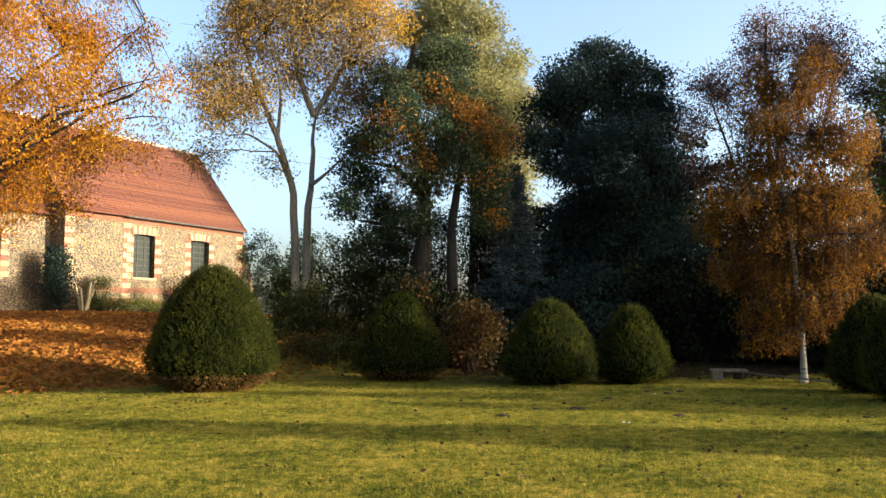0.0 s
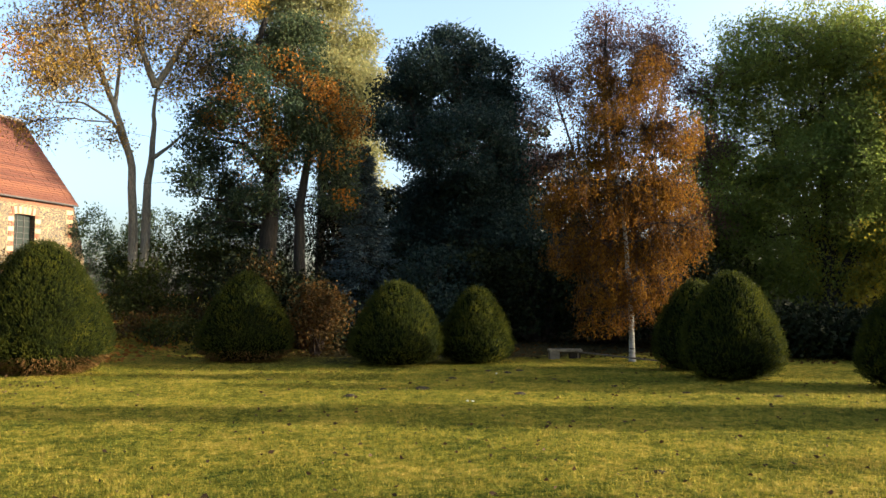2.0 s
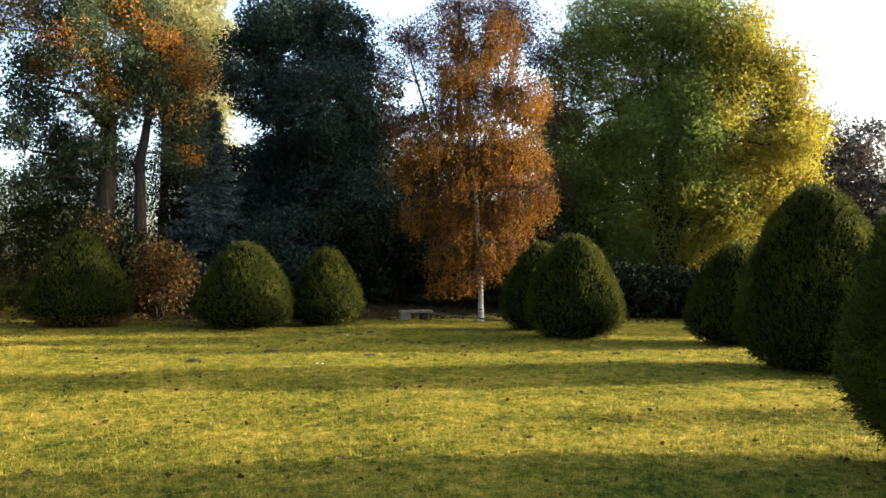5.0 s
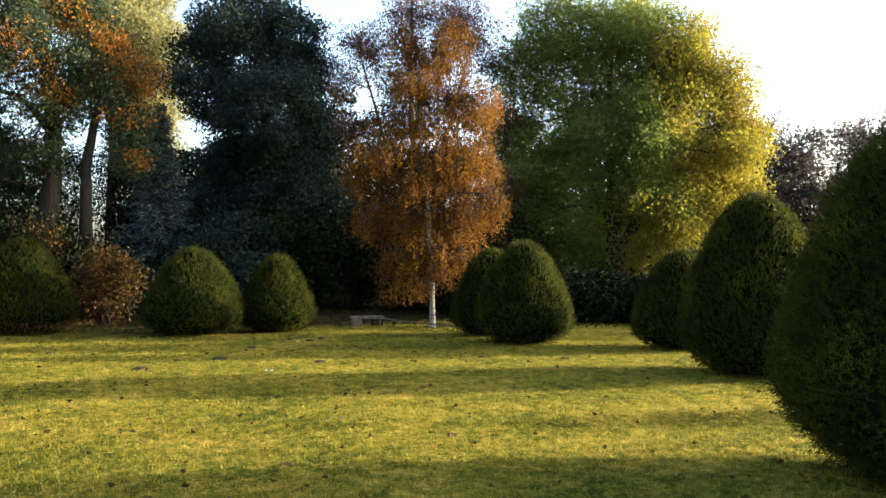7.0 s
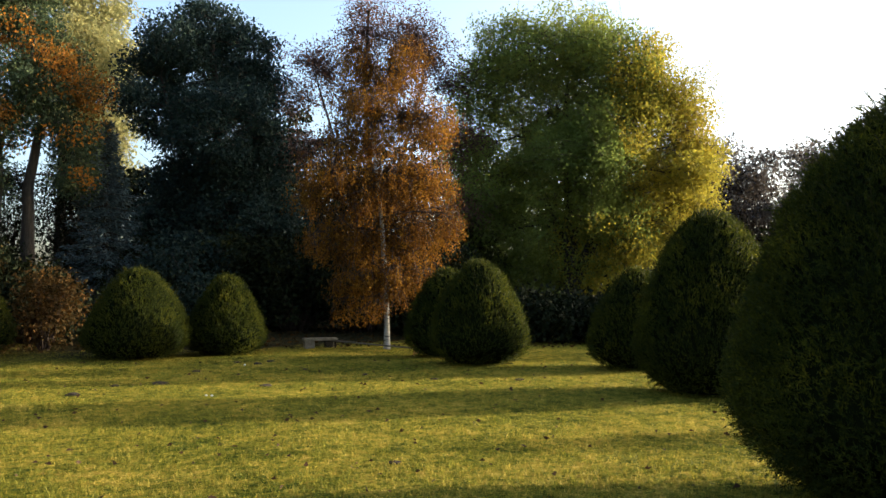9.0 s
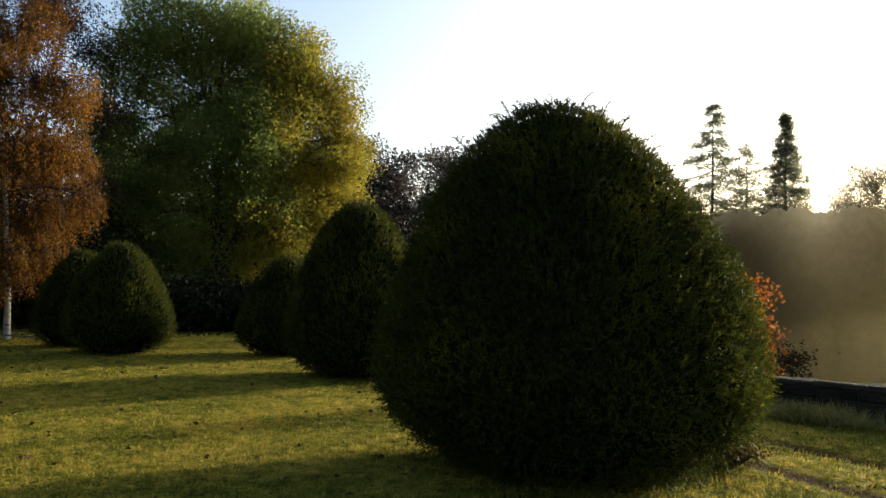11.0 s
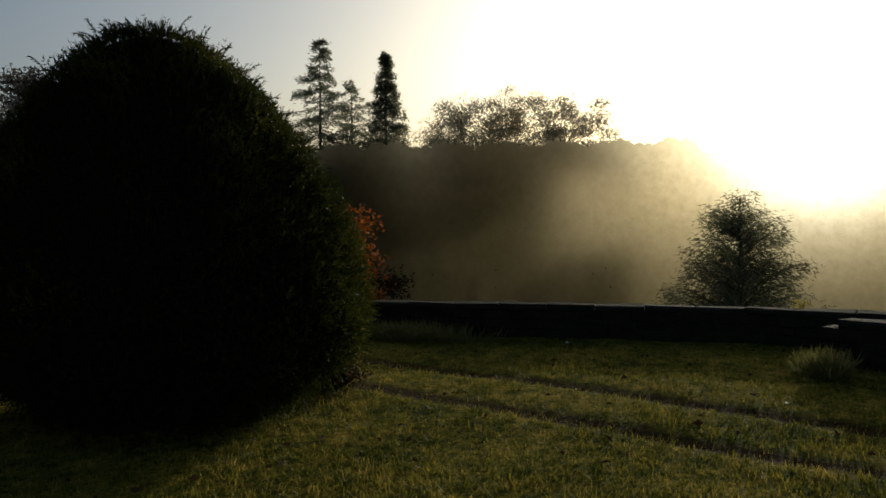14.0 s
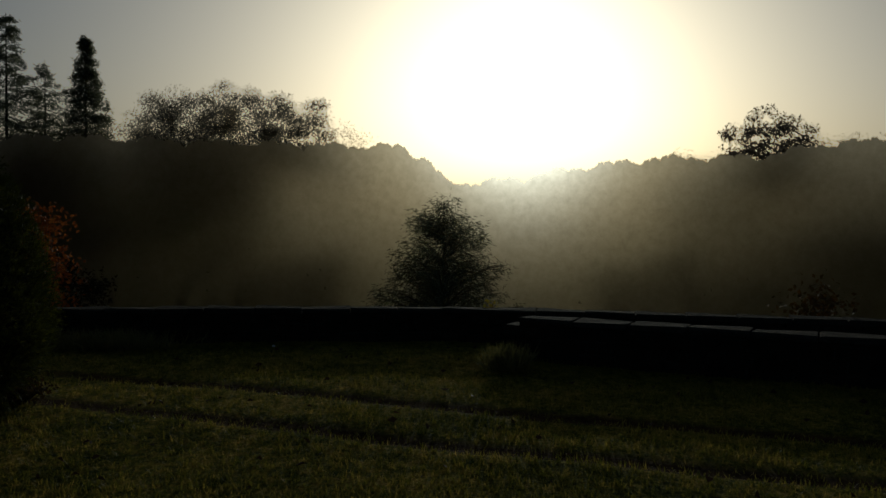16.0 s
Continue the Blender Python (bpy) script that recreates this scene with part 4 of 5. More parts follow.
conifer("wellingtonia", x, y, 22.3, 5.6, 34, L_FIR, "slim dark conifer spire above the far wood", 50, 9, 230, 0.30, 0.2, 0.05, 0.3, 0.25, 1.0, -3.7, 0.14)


# ---- far wood ----
def wood_tree(az, dist, height, spread, seed, leaf, label, thin=1.0, low=0.05, z0=-2.2, per=95, size=0.22, puff=0.85):
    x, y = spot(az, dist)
    tree("wood_tree", x, y, height, [(low, spread * 0.8), (.35, spread), (.7, spread * 0.85), (.9, spread * 0.6), (1, spread * 0.25)], seed, leaf, BARK_DARK, label,
         int(150 * thin), per, size, puff, 0.3, limbs=24, hollow=0.25, lumps=0.35, z0=z0, far=True)


def wood_top(az):
    """Height of the far wood's skyline above its foot, by bearing."""
    return float(np.interp(az, [68, 74, 76.7, 78.6, 82, 86.3, 87.5, 92, 94.3, 95.7, 100, 104.4, 109.5, 116, 122, 130], [9.5, 11.0, 12.6, 13.6, 13.6, 12.6, 11.0, 10.1, 8.8, 7.0, 7.4, 8.3, 9.0, 9.0, 10.3, 10.0]))


rng = random.Random(5)
for k in range(8):
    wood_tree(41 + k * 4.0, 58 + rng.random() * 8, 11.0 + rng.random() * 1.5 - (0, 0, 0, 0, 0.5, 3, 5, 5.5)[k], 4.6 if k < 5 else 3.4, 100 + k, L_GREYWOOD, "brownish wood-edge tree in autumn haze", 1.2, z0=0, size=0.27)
# crowns reach low, hidden by the backdrop, to darken it too
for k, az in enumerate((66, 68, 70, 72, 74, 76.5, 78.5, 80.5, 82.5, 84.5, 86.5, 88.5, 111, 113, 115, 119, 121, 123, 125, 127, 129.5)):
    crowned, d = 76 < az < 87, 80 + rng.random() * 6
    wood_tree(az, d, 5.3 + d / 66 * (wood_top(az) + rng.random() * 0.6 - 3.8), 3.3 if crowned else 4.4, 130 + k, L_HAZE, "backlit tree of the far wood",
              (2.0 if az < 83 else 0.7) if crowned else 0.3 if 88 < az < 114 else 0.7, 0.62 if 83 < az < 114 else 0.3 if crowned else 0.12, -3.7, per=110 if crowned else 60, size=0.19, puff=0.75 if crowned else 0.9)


# evergreens added to close the wood behind the lawn, shade put into their leaf colour
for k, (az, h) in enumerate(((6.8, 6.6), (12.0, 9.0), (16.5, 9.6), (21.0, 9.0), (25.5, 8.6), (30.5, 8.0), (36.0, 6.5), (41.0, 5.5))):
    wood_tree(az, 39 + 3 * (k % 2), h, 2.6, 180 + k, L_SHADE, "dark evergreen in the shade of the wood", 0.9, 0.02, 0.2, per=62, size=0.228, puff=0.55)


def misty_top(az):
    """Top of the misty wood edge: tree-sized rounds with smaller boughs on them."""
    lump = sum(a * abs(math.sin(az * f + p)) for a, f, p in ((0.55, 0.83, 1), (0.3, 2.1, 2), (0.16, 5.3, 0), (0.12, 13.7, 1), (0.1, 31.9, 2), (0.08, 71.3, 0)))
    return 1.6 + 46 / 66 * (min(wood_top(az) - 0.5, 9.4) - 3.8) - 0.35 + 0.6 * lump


# One curved sheet stands in for the hazed edge of the wood.
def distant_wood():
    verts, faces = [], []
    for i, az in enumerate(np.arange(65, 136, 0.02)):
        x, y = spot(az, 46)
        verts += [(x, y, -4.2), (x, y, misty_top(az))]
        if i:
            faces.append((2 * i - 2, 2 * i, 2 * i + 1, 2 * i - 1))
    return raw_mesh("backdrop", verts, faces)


# Refraction and see-through here imitate bright haze in front of the wood.
MIST, nt, bsdf = nodes_of("haze_sheet")
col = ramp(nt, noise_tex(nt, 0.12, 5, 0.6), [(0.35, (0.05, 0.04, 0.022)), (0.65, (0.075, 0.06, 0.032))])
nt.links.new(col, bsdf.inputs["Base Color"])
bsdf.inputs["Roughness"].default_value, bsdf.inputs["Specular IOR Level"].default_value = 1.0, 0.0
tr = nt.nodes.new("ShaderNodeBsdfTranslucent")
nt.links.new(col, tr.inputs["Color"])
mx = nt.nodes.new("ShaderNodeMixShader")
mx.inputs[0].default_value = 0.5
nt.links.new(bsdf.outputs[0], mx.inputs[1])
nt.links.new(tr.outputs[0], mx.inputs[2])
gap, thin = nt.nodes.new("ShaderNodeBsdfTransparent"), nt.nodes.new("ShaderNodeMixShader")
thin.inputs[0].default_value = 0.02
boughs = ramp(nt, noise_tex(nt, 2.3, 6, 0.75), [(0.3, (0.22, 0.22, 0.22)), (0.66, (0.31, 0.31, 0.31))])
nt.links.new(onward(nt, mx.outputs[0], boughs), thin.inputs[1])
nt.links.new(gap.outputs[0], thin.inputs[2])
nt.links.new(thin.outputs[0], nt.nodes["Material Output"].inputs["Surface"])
tagged(part("backdrop", distant_wood(), MIST, smooth=True), "backdrop sheet of the distant wood, morning haze put into its material", "woodland", kind="structure")

x, y = spot(116.5, 86)
tree("wood_oak", x, y, 16.5, [(.54, 3.0), (.68, 4.6), (.86, 3.6), (1, .8)], 160, L_GREYWOOD, BARK_DARK, "open-crowned oak above the far wood", 150, 70, 0.24, 0.6, 0.4, limbs=40, z0=-3.7, lumps=0.5, far=True)


# ---- shrubs ----
def shrub(name, x, y, height, radius, seed, leaf, label, clumps=60, per=110, size=0.1, blob=0.3, stems=14, z0=None, width=0.6, squash=1.0, tri=False):
    rng = np.random.default_rng(seed)
    base_z = z_at(x, y) if z0 is None else z0
    thing = empty(name, pose(x, y, base_z), label, "shrub")
    az = rng.random(clumps) * 2 * math.pi
    fz = rng.random(clumps) ** 0.8
    r = radius * np.sqrt(rng.random(clumps)) * np.sin(np.clip(fz * 0.75 + 0.2, 0, 1) * math.pi) ** 0.5
    c = np.stack([r * np.cos(az), r * np.sin(az) * squash, 0.12 * height + fz * height * 0.85], 1)
    paths = []
    for i in range(clumps):
        root = np.array([c[i, 0] * 0.15, c[i, 1] * 0.15, -0.05])
        paths.append((bend(root, c[i], 5, rng, 0.08, 0.06), np.linspace(0.02, 0.005, 5)))
    tagged(part("stem_mass", tubes("stem_mass", paths, 3), TWIG, thing), kind="stuff")
    at = np.repeat(c, per, 0) + rng.normal(size=(clumps * per, 3)) * blob * np.array([1, 1, 0.8])
    at = at[at[:, 2] > 0.03]
    part("foliage", leaf_mesh("foliage", at, rng.normal(size=(len(at), 3)) + [0, 0, 0.2], rng, size, width, tri=tri), leaf, thing)
    return thing


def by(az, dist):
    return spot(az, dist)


# L_SHADE rows: near-black leaf colour stands for shade under the trees
for az, dist, h, r, leaf, label, seed, n in (
        (-10.6, 34, 1.9, 1.0, L_IVY, "green elder on the bank", 220, 30),
        (-9.9, 33, 2.5, 0.8, L_IVY, "tall dark elder under the ash", 202, 22),
        (-7.9, 34, 2.7, 1.4, L_IVY, "dark bramble thicket under the ash", 221, 26),
        (-6.2, 32, 3.3, 1.3, L_IVY, "tall dark hazel at the wood's edge", 204, 24),
        (-4.4, 31, 2.6, 1.5, L_IVY, "dark holly thicket at the wood's edge", 222, 70),
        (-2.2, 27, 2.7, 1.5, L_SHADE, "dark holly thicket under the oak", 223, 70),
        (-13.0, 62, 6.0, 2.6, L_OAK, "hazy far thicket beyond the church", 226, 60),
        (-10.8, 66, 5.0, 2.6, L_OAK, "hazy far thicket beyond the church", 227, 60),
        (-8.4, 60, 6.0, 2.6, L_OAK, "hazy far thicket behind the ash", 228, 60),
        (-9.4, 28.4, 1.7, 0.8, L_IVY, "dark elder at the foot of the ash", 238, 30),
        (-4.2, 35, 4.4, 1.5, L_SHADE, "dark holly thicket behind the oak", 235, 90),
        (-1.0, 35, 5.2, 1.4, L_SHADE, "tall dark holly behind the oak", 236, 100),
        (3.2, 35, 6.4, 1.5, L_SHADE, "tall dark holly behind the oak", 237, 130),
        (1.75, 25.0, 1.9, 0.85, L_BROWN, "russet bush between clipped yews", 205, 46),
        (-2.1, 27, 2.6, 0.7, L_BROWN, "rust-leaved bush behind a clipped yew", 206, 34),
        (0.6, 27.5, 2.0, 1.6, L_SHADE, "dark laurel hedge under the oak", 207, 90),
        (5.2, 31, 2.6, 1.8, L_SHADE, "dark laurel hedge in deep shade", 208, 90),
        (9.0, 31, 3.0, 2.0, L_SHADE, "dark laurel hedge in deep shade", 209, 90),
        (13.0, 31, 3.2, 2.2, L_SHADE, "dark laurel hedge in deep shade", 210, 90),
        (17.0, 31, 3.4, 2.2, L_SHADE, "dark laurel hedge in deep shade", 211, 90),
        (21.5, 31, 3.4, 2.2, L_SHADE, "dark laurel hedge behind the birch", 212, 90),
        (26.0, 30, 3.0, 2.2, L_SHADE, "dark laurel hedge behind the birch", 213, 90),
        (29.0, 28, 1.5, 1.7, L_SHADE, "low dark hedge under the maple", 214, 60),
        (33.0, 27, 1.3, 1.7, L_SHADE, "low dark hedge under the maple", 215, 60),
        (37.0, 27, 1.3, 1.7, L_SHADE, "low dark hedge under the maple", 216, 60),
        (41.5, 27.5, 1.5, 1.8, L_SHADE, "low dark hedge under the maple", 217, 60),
        (27.6, 33, 4.4, 1.9, L_IVY, "tall ivy-grown thicket between birch and maple", 225, 90),
        (46.0, 29, 2.0, 2.2, L_IVY, "dark hedge along the lawn", 224, 80),
        (50.5, 34, 2.6, 2.4, L_BROWN, "brownish hedge along the lawn", 218, 90),
        (56.0, 32, 2.6, 2.4, L_SHADE, "dark hedge along the lawn", 219, 90),
        (60.5, 36, 3.4, 2.6, L_THICKET, "dark hedge at the wood's end", 232, 90),
        (65.0, 38, 3.4, 2.6, L_THICKET, "dark hedge at the wood's end", 233, 90),
        (69.5, 39, 3.0, 2.6, L_THICKET, "dark hedge at the wood's end", 234, 90)):
    x, y = by(az, dist)
    shrub("bush", x, y, h, r, seed, leaf, label, n, 74, 0.153 if r > 1.5 else 0.108, 0.30 if r > 1 else 0.26, tri=True)
x, y = by(69.4, 16.2)
shrub("red_shrub", x, y, 4.0, 0.72, 230, L_RED, "upright shrub with red and orange autumn leaves behind the wall", 90, 40, 0.10, 0.15, width=0.5)
x, y = by(119.0, 13.4)
shrub("brown_shrub", x, y, 2.9, 0.35, 231, L_BROWN, "small russet shrub behind the wall", 30, 40, 0.09, 0.2)
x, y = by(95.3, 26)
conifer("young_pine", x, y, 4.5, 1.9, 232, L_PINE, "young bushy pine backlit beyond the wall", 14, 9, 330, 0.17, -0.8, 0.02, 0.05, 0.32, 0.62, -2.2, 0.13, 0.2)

# unseen bushes added behind the backdrop to darken its foot, taller away from the gap in the far wood
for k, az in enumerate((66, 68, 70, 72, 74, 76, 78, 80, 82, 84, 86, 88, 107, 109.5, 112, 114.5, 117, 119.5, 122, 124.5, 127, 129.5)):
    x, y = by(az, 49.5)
    shrub("wood_bush", x, y, 1.2 + 0.15 * abs(az - 97) + 0.5 * (k % 3), 2.2, 240 + k, L_HAZE, "added bush hidden behind the backdrop, dimming its foot", 34, 40, 0.2, 0.8, z0=-3.8, tri=True)

for k in range(16):
    x, y = by(-11.5 + k * 0.62, 25.5 + 5 * ((k * 7) % 5) / 5)
    shrub("bramble", x, y, 0.35 + 0.15 * (k % 3), 0.5, 270 + k, (L_BROWN, L_IVY, L_IVY)[k % 3], "low bramble and weeds on the leafy bank", 16, 45, 0.1, 0.2, tri=True)

# ---- terrace walls ----
STONE = rough_mat("weathered_stone", (0.018, 0.015, 0.010), (0.045, 0.037, 0.024), 3, 30, 0.95, 0.7, 0.02)
STONE.node_tree.nodes["Principled BSDF"].inputs["Specular IOR Level"].default_value = 0.03
COPING = rough_mat("coping_stone", (0.030, 0.026, 0.019), (0.058, 0.051, 0.037), 4, 40, 0.95, 0.9, 0.015)
COPING.node_tree.nodes["Principled BSDF"].inputs["Specular IOR Level"].default_value = 0.03
MORTAR = rough_mat("lime_mortar", (0.03, 0.026, 0.019), (0.055, 0.048, 0.035), 5, 60, 0.95, 0.4, 0.01)


def stone_block(name, lx, ly, lz, rng, wear=0.012):
    bm = bmesh.new()
    box(bm, -lx / 2, lx / 2, -ly / 2, ly / 2, 0, lz)
    bmesh.ops.bevel(bm, geom=bm.edges[:], offset=min(0.015, lz * 0.2), segments=1, affect="EDGES")
    for v in bm.verts:
        v.co += Vector((rng.uniform(-wear, wear), rng.uniform(-wear, wear), rng.uniform(-wear, wear)))
    me = bpy.data.meshes.new(name)
    bm.to_mesh(me)
    bm.free()
    return me


def low_wall(points, height, thick, label, seed):
    """A low garden wall along points, of coursed stone with a coping."""
    rng = random.Random(seed)
    x0, y0 = points[0]
    thing = empty("terrace_wall", pose(x0, y0, 0), label, "wall", kind="structure")
    core = bmesh.new()
    stones = [stone_block("stone", 0.42, thick, (height - 0.08) / 3, rng) for _ in range(4)]
    caps = [stone_block("coping", 0.62, thick + 0.03, 0.075, rng, 0.012) for _ in range(4)]
    for me in stones:
        me.materials.append(STONE)
    for me in caps:
        me.materials.append(COPING)
    for (ax, ay), (bx, by_) in zip(points, points[1:]):
        ln, a = math.hypot(bx - ax, by_ - ay), math.atan2(by_ - ay, bx - ax)
        m = Matrix.Translation((ax - x0, ay - y0, 0)) @ Matrix.Rotation(a, 4, "Z")
        box(core, 0, ln, -thick / 2 + 0.02, thick / 2 - 0.02, -2.3, height - 0.07, m)
        for row in range(3):
            s = -rng.random() * 0.3
            while s < ln:
                ob = new("stone", rng.choice(stones))
                ob.parent = thing
                ob.matrix_basis = m @ Matrix.Translation((s + 0.21, rng.uniform(-0.008, 0.008), row * (height - 0.08) / 3 - 0.01)) @ Matrix.Rotation(rng.choice((0, math.pi)), 4, "Z")
                s += 0.435
        s = 0
        while s < ln:
            ob = new("coping", rng.choice(caps))
            ob.parent = thing
            ob.matrix_basis = m @ Matrix.Translation((s + 0.31, 0, height - 0.075 + rng.uniform(-0.006, 0.008)))
            s += 0.628
    part("wall_core", core, MORTAR, thing)
    return thing


low_wall([(11.55, 10.5), (11.38, 4), (11.35, -1.0), (9.67, -6.6), (7.5, -13.7)], 0.44, 0.27, "low weathered stone wall that edges the terrace", 3)
low_wall([(9.78, -1.80), (7.75, -5.1), (4.4, -10.6)], 0.49, 0.36, "nearer low stone wall with a flat pale coping", 4)

# ---- stone bench and rail by the birch ----
PALE_STONE = rough_mat("pale_stone", (0.10, 0.09, 0.065), (0.21, 0.19, 0.145), 5, 40, 0.9, 0.6, 0.01)
bx, by0 = spot(18.65, 24.0)
bench = empty("stone_bench", pose(bx, by0, z_at(bx, by0), 0, 0, -8) @ Matrix.Scale(0.66, 4), "old pale stone bench in the shade of the wood", "bench")
for name, args, stuff_ in (("leg", (-0.66, -0.24, -0.22, 0.2, -0.05, 0.3), PALE_STONE), ("leg", (0.22, 0.68, -0.16, 0.22, -0.05, 0.29), STONE), ("seat", (-0.72, 0.74, -0.25, 0.25, 0.3, 0.42), PALE_STONE)):
    bm = bmesh.new()
    box(bm, *args)
    bmesh.ops.bevel(bm, geom=bm.edges[:], offset=0.03, segments=2, affect="EDGES")
    part(name, bm, stuff_, bench)
WOOD_GREY = rough_mat("weathered_wood", (0.08, 0.065, 0.045), (0.15, 0.13, 0.10), 5, 50, 0.9, 0.5, 0.01, (1, 6, 6))
ax, ay = spot(19.3, 24.0)
cx, cy = spot(25.3, 21.6)
log = empty("fallen_rail", pose(ax, ay, z_at(ax, ay)), "thin grey wooden rail lying along the lawn's edge", "rail")
part("rail", tubes("rail", [([(0, 0, 0.20), ((cx - ax) / 2, (cy - ay) / 2, 0.16), (cx - ax, cy - ay, 0.13)], [0.022, 0.02, 0.018])], 8), WOOD_GREY, log)
part("prop", tubes("prop", [([(0.1, -0.03, -0.1), (0.1, -0.03, 0.2)], [0.05, 0.045])], 8), WOOD_GREY, log)
px, py = spot(25.0, 21.2)
POST_ORANGE = rough_mat("orange_stake", (0.50, 0.20, 0.05), (0.62, 0.28, 0.08), 8, 60, 0.7)
stake = empty("marker_stake", pose(px, py, z_at(px, py)), "short orange wooden stake with a leaning brace", "stake")
part("stake", tubes("stake", [([(0, 0, -0.1), (0, 0, 0.26)], [0.022, 0.02])], 6), POST_ORANGE, stake)
part("brace", tubes("brace", [([(0.02, 0, 0.05), (0.28, 0.05, 0.12)], [0.018, 0.014])], 6), POST_ORANGE, stake)

# ---- church ----
FLINT, nt, bsdf = nodes_of("flint_wall")
geo = nt.nodes.new("ShaderNodeNewGeometry").outputs["Position"]
flints = noise_tex(nt, 9.5, 2, 0.6, geo, (1, 1, 1.7))
bed = noise_tex(nt, 0.9, 3, 0.6, geo)
lift = nt.nodes.new("ShaderNodeMath")
lift.operation = "MULTIPLY_ADD"
lift.inputs[1].default_value = 0.14
nt.links.new(bed, lift.inputs[0])
nt.links.new(flints, lift.inputs[2])
col = ramp(nt, lift.outputs[0], [(0.50, (0.26, 0.19, 0.095)), (0.54, (0.20, 0.145, 0.07)), (0.565, (0.075, 0.062, 0.045)), (0.66, (0.028, 0.026, 0.024)), (0.8, (0.16, 0.135, 0.10))])
col = mixc(nt, 1.0, col, ramp(nt, noise_tex(nt, 0.7, 4, 0.6, geo), [(0.3, (0.80, 0.77, 0.72)), (0.7, (1.08, 1.04, 1.0))]), "MULTIPLY")
nt.links.new(col, bsdf.inputs["Base Color"])
bsdf.inputs["Roughness"].default_value = 0.9
bump(nt, bsdf, flints, 0.5, 0.04)


def random_tint(name, stops, rough=0.9, fine=30.0):
    m, nt, b = nodes_of(name)
    r = nt.nodes.new("ShaderNodeObjectInfo").outputs["Random"]
    n = noise_tex(nt, fine, 4)
    col = mixc(nt, 1.0, ramp(nt, r, stops), ramp(nt, n, [(0.3, (0.7, 0.7, 0.7)), (0.65, (1.1, 1.1, 1.1))]), "MULTIPLY")
    nt.links.new(col, b.inputs["Base Color"])
    b.inputs["Roughness"].default_value = rough
    bump(nt, b, n, 0.4, 0.01)
    return m


BRICK = random_tint("red_brick", [(0, (0.18, 0.060, 0.032)), (0.5, (0.25, 0.09, 0.045)), (1, (0.31, 0.14, 0.075))])
LIMESTONE = random_tint("limestone", [(0, (0.30, 0.225, 0.12)), (1, (0.39, 0.30, 0.17))])
TILE = random_tint("clay_tile", [(0, (0.075, 0.021, 0.008)), (0.5, (0.105, 0.030, 0.011)), (1, (0.14, 0.046, 0.017))], 0.85, 9.0)
RIDGE = rough_mat("ridge_tile", (0.40, 0.33, 0.24), (0.62, 0.54, 0.42), 4, 30)
LEAD = rough_mat("old_gutter", (0.05, 0.045, 0.04), (0.10, 0.09, 0.08), 5, 40, 0.6)
GLASS, nt, bsdf = nodes_of("leaded_glass")
bsdf.inputs["Base Color"].default_value = (0.018, 0.024, 0.020, 1)
bsdf.inputs["Roughness"].default_value, bsdf.inputs["Specular IOR Level"].default_value = 0.35, 0.12
bump(nt, bsdf, noise_tex(nt, 5, 3), 0.25, 0.02)

CH = Matrix.Translation((-20.95, 46.15, 0)) @ Matrix.Rotation(math.atan2(0.878, 0.479), 4, "Z")
EAVE, FOOT, RIDGE_Z, HALF, LENGTH = 7.83, 1.2, 13.72, 4.62, 14.3
church = empty("church", CH, "small flint and brick church with red tiled roof", "church")


def hollow_wall(length, z0, z1, openings, thick=0.6):
    """A wall along x from 0, its outer face at y 0, with openings (x0, x1, z0, z1) right through."""
    bm = bmesh.new()
    xs = sorted({0, length, *(o[0] for o in openings), *(o[1] for o in openings)})
    zs = sorted({z0, z1, *(o[2] for o in openings), *(o[3] for o in openings)})
    for a, b in zip(xs, xs[1:]):
        for c, d in zip(zs, zs[1:]):
            if any(o[0] <= a and b <= o[1] and o[2] <= c and d <= o[3] for o in openings):
                continue
            box(bm, a, b, 0, thick, c, d)
    bmesh.ops.remove_doubles(bm, verts=bm.verts[:], dist=0.001)
    inner = [f for f in bm.faces if not f.is_valid]
    return bm


WINS = [(4.78, 6.42, 4.18, 6.82), (9.42, 11.06, 4.18, 6.80)]
part("wall", hollow_wall(LENGTH, FOOT, EAVE, WINS), FLINT, church)
bm = bmesh.new()
for a, b, c in ((0, 0.6, 0.6), (LENGTH - 0.6, LENGTH, 0.6)):
    box(bm, a, b, c, 2 * HALF, FOOT, EAVE)
box(bm, 0.6, LENGTH - 0.6, 2 * HALF - 0.6, 2 * HALF, FOOT, EAVE)
part("back_wall", bm, FLINT, church)
for gx in (0.05, LENGTH - 0.45):
    bm = bmesh.new()
    vs = [bm.verts.new((gx + dx, yy, zz)) for dx in (0, 0.4) for yy, zz in ((0.02, EAVE), (2 * HALF - 0.02, EAVE), (HALF, RIDGE_Z - 0.15))]
    for q in ((0, 2, 1), (3, 4, 5), (0, 1, 4, 3), (1, 2, 5, 4), (2, 0, 3, 5)):
        bm.faces.new([vs[i] for i in q])
    part("gable", bm, FLINT, church)
block_rng = random.Random(8)


def block(parent, name, x0, x1, z0, z1, material, proud=0.03, y0=0.0):
    bm = bmesh.new()
    box(bm, x0 + 0.006, x1 - 0.006, y0 - proud, y0 + 0.12, z0 + 0.006, z1 - 0.006)
    bmesh.ops.bevel(bm, geom=bm.edges[:], offset=0.012, segments=1, affect="EDGES")
    return part(name, bm, material, parent)


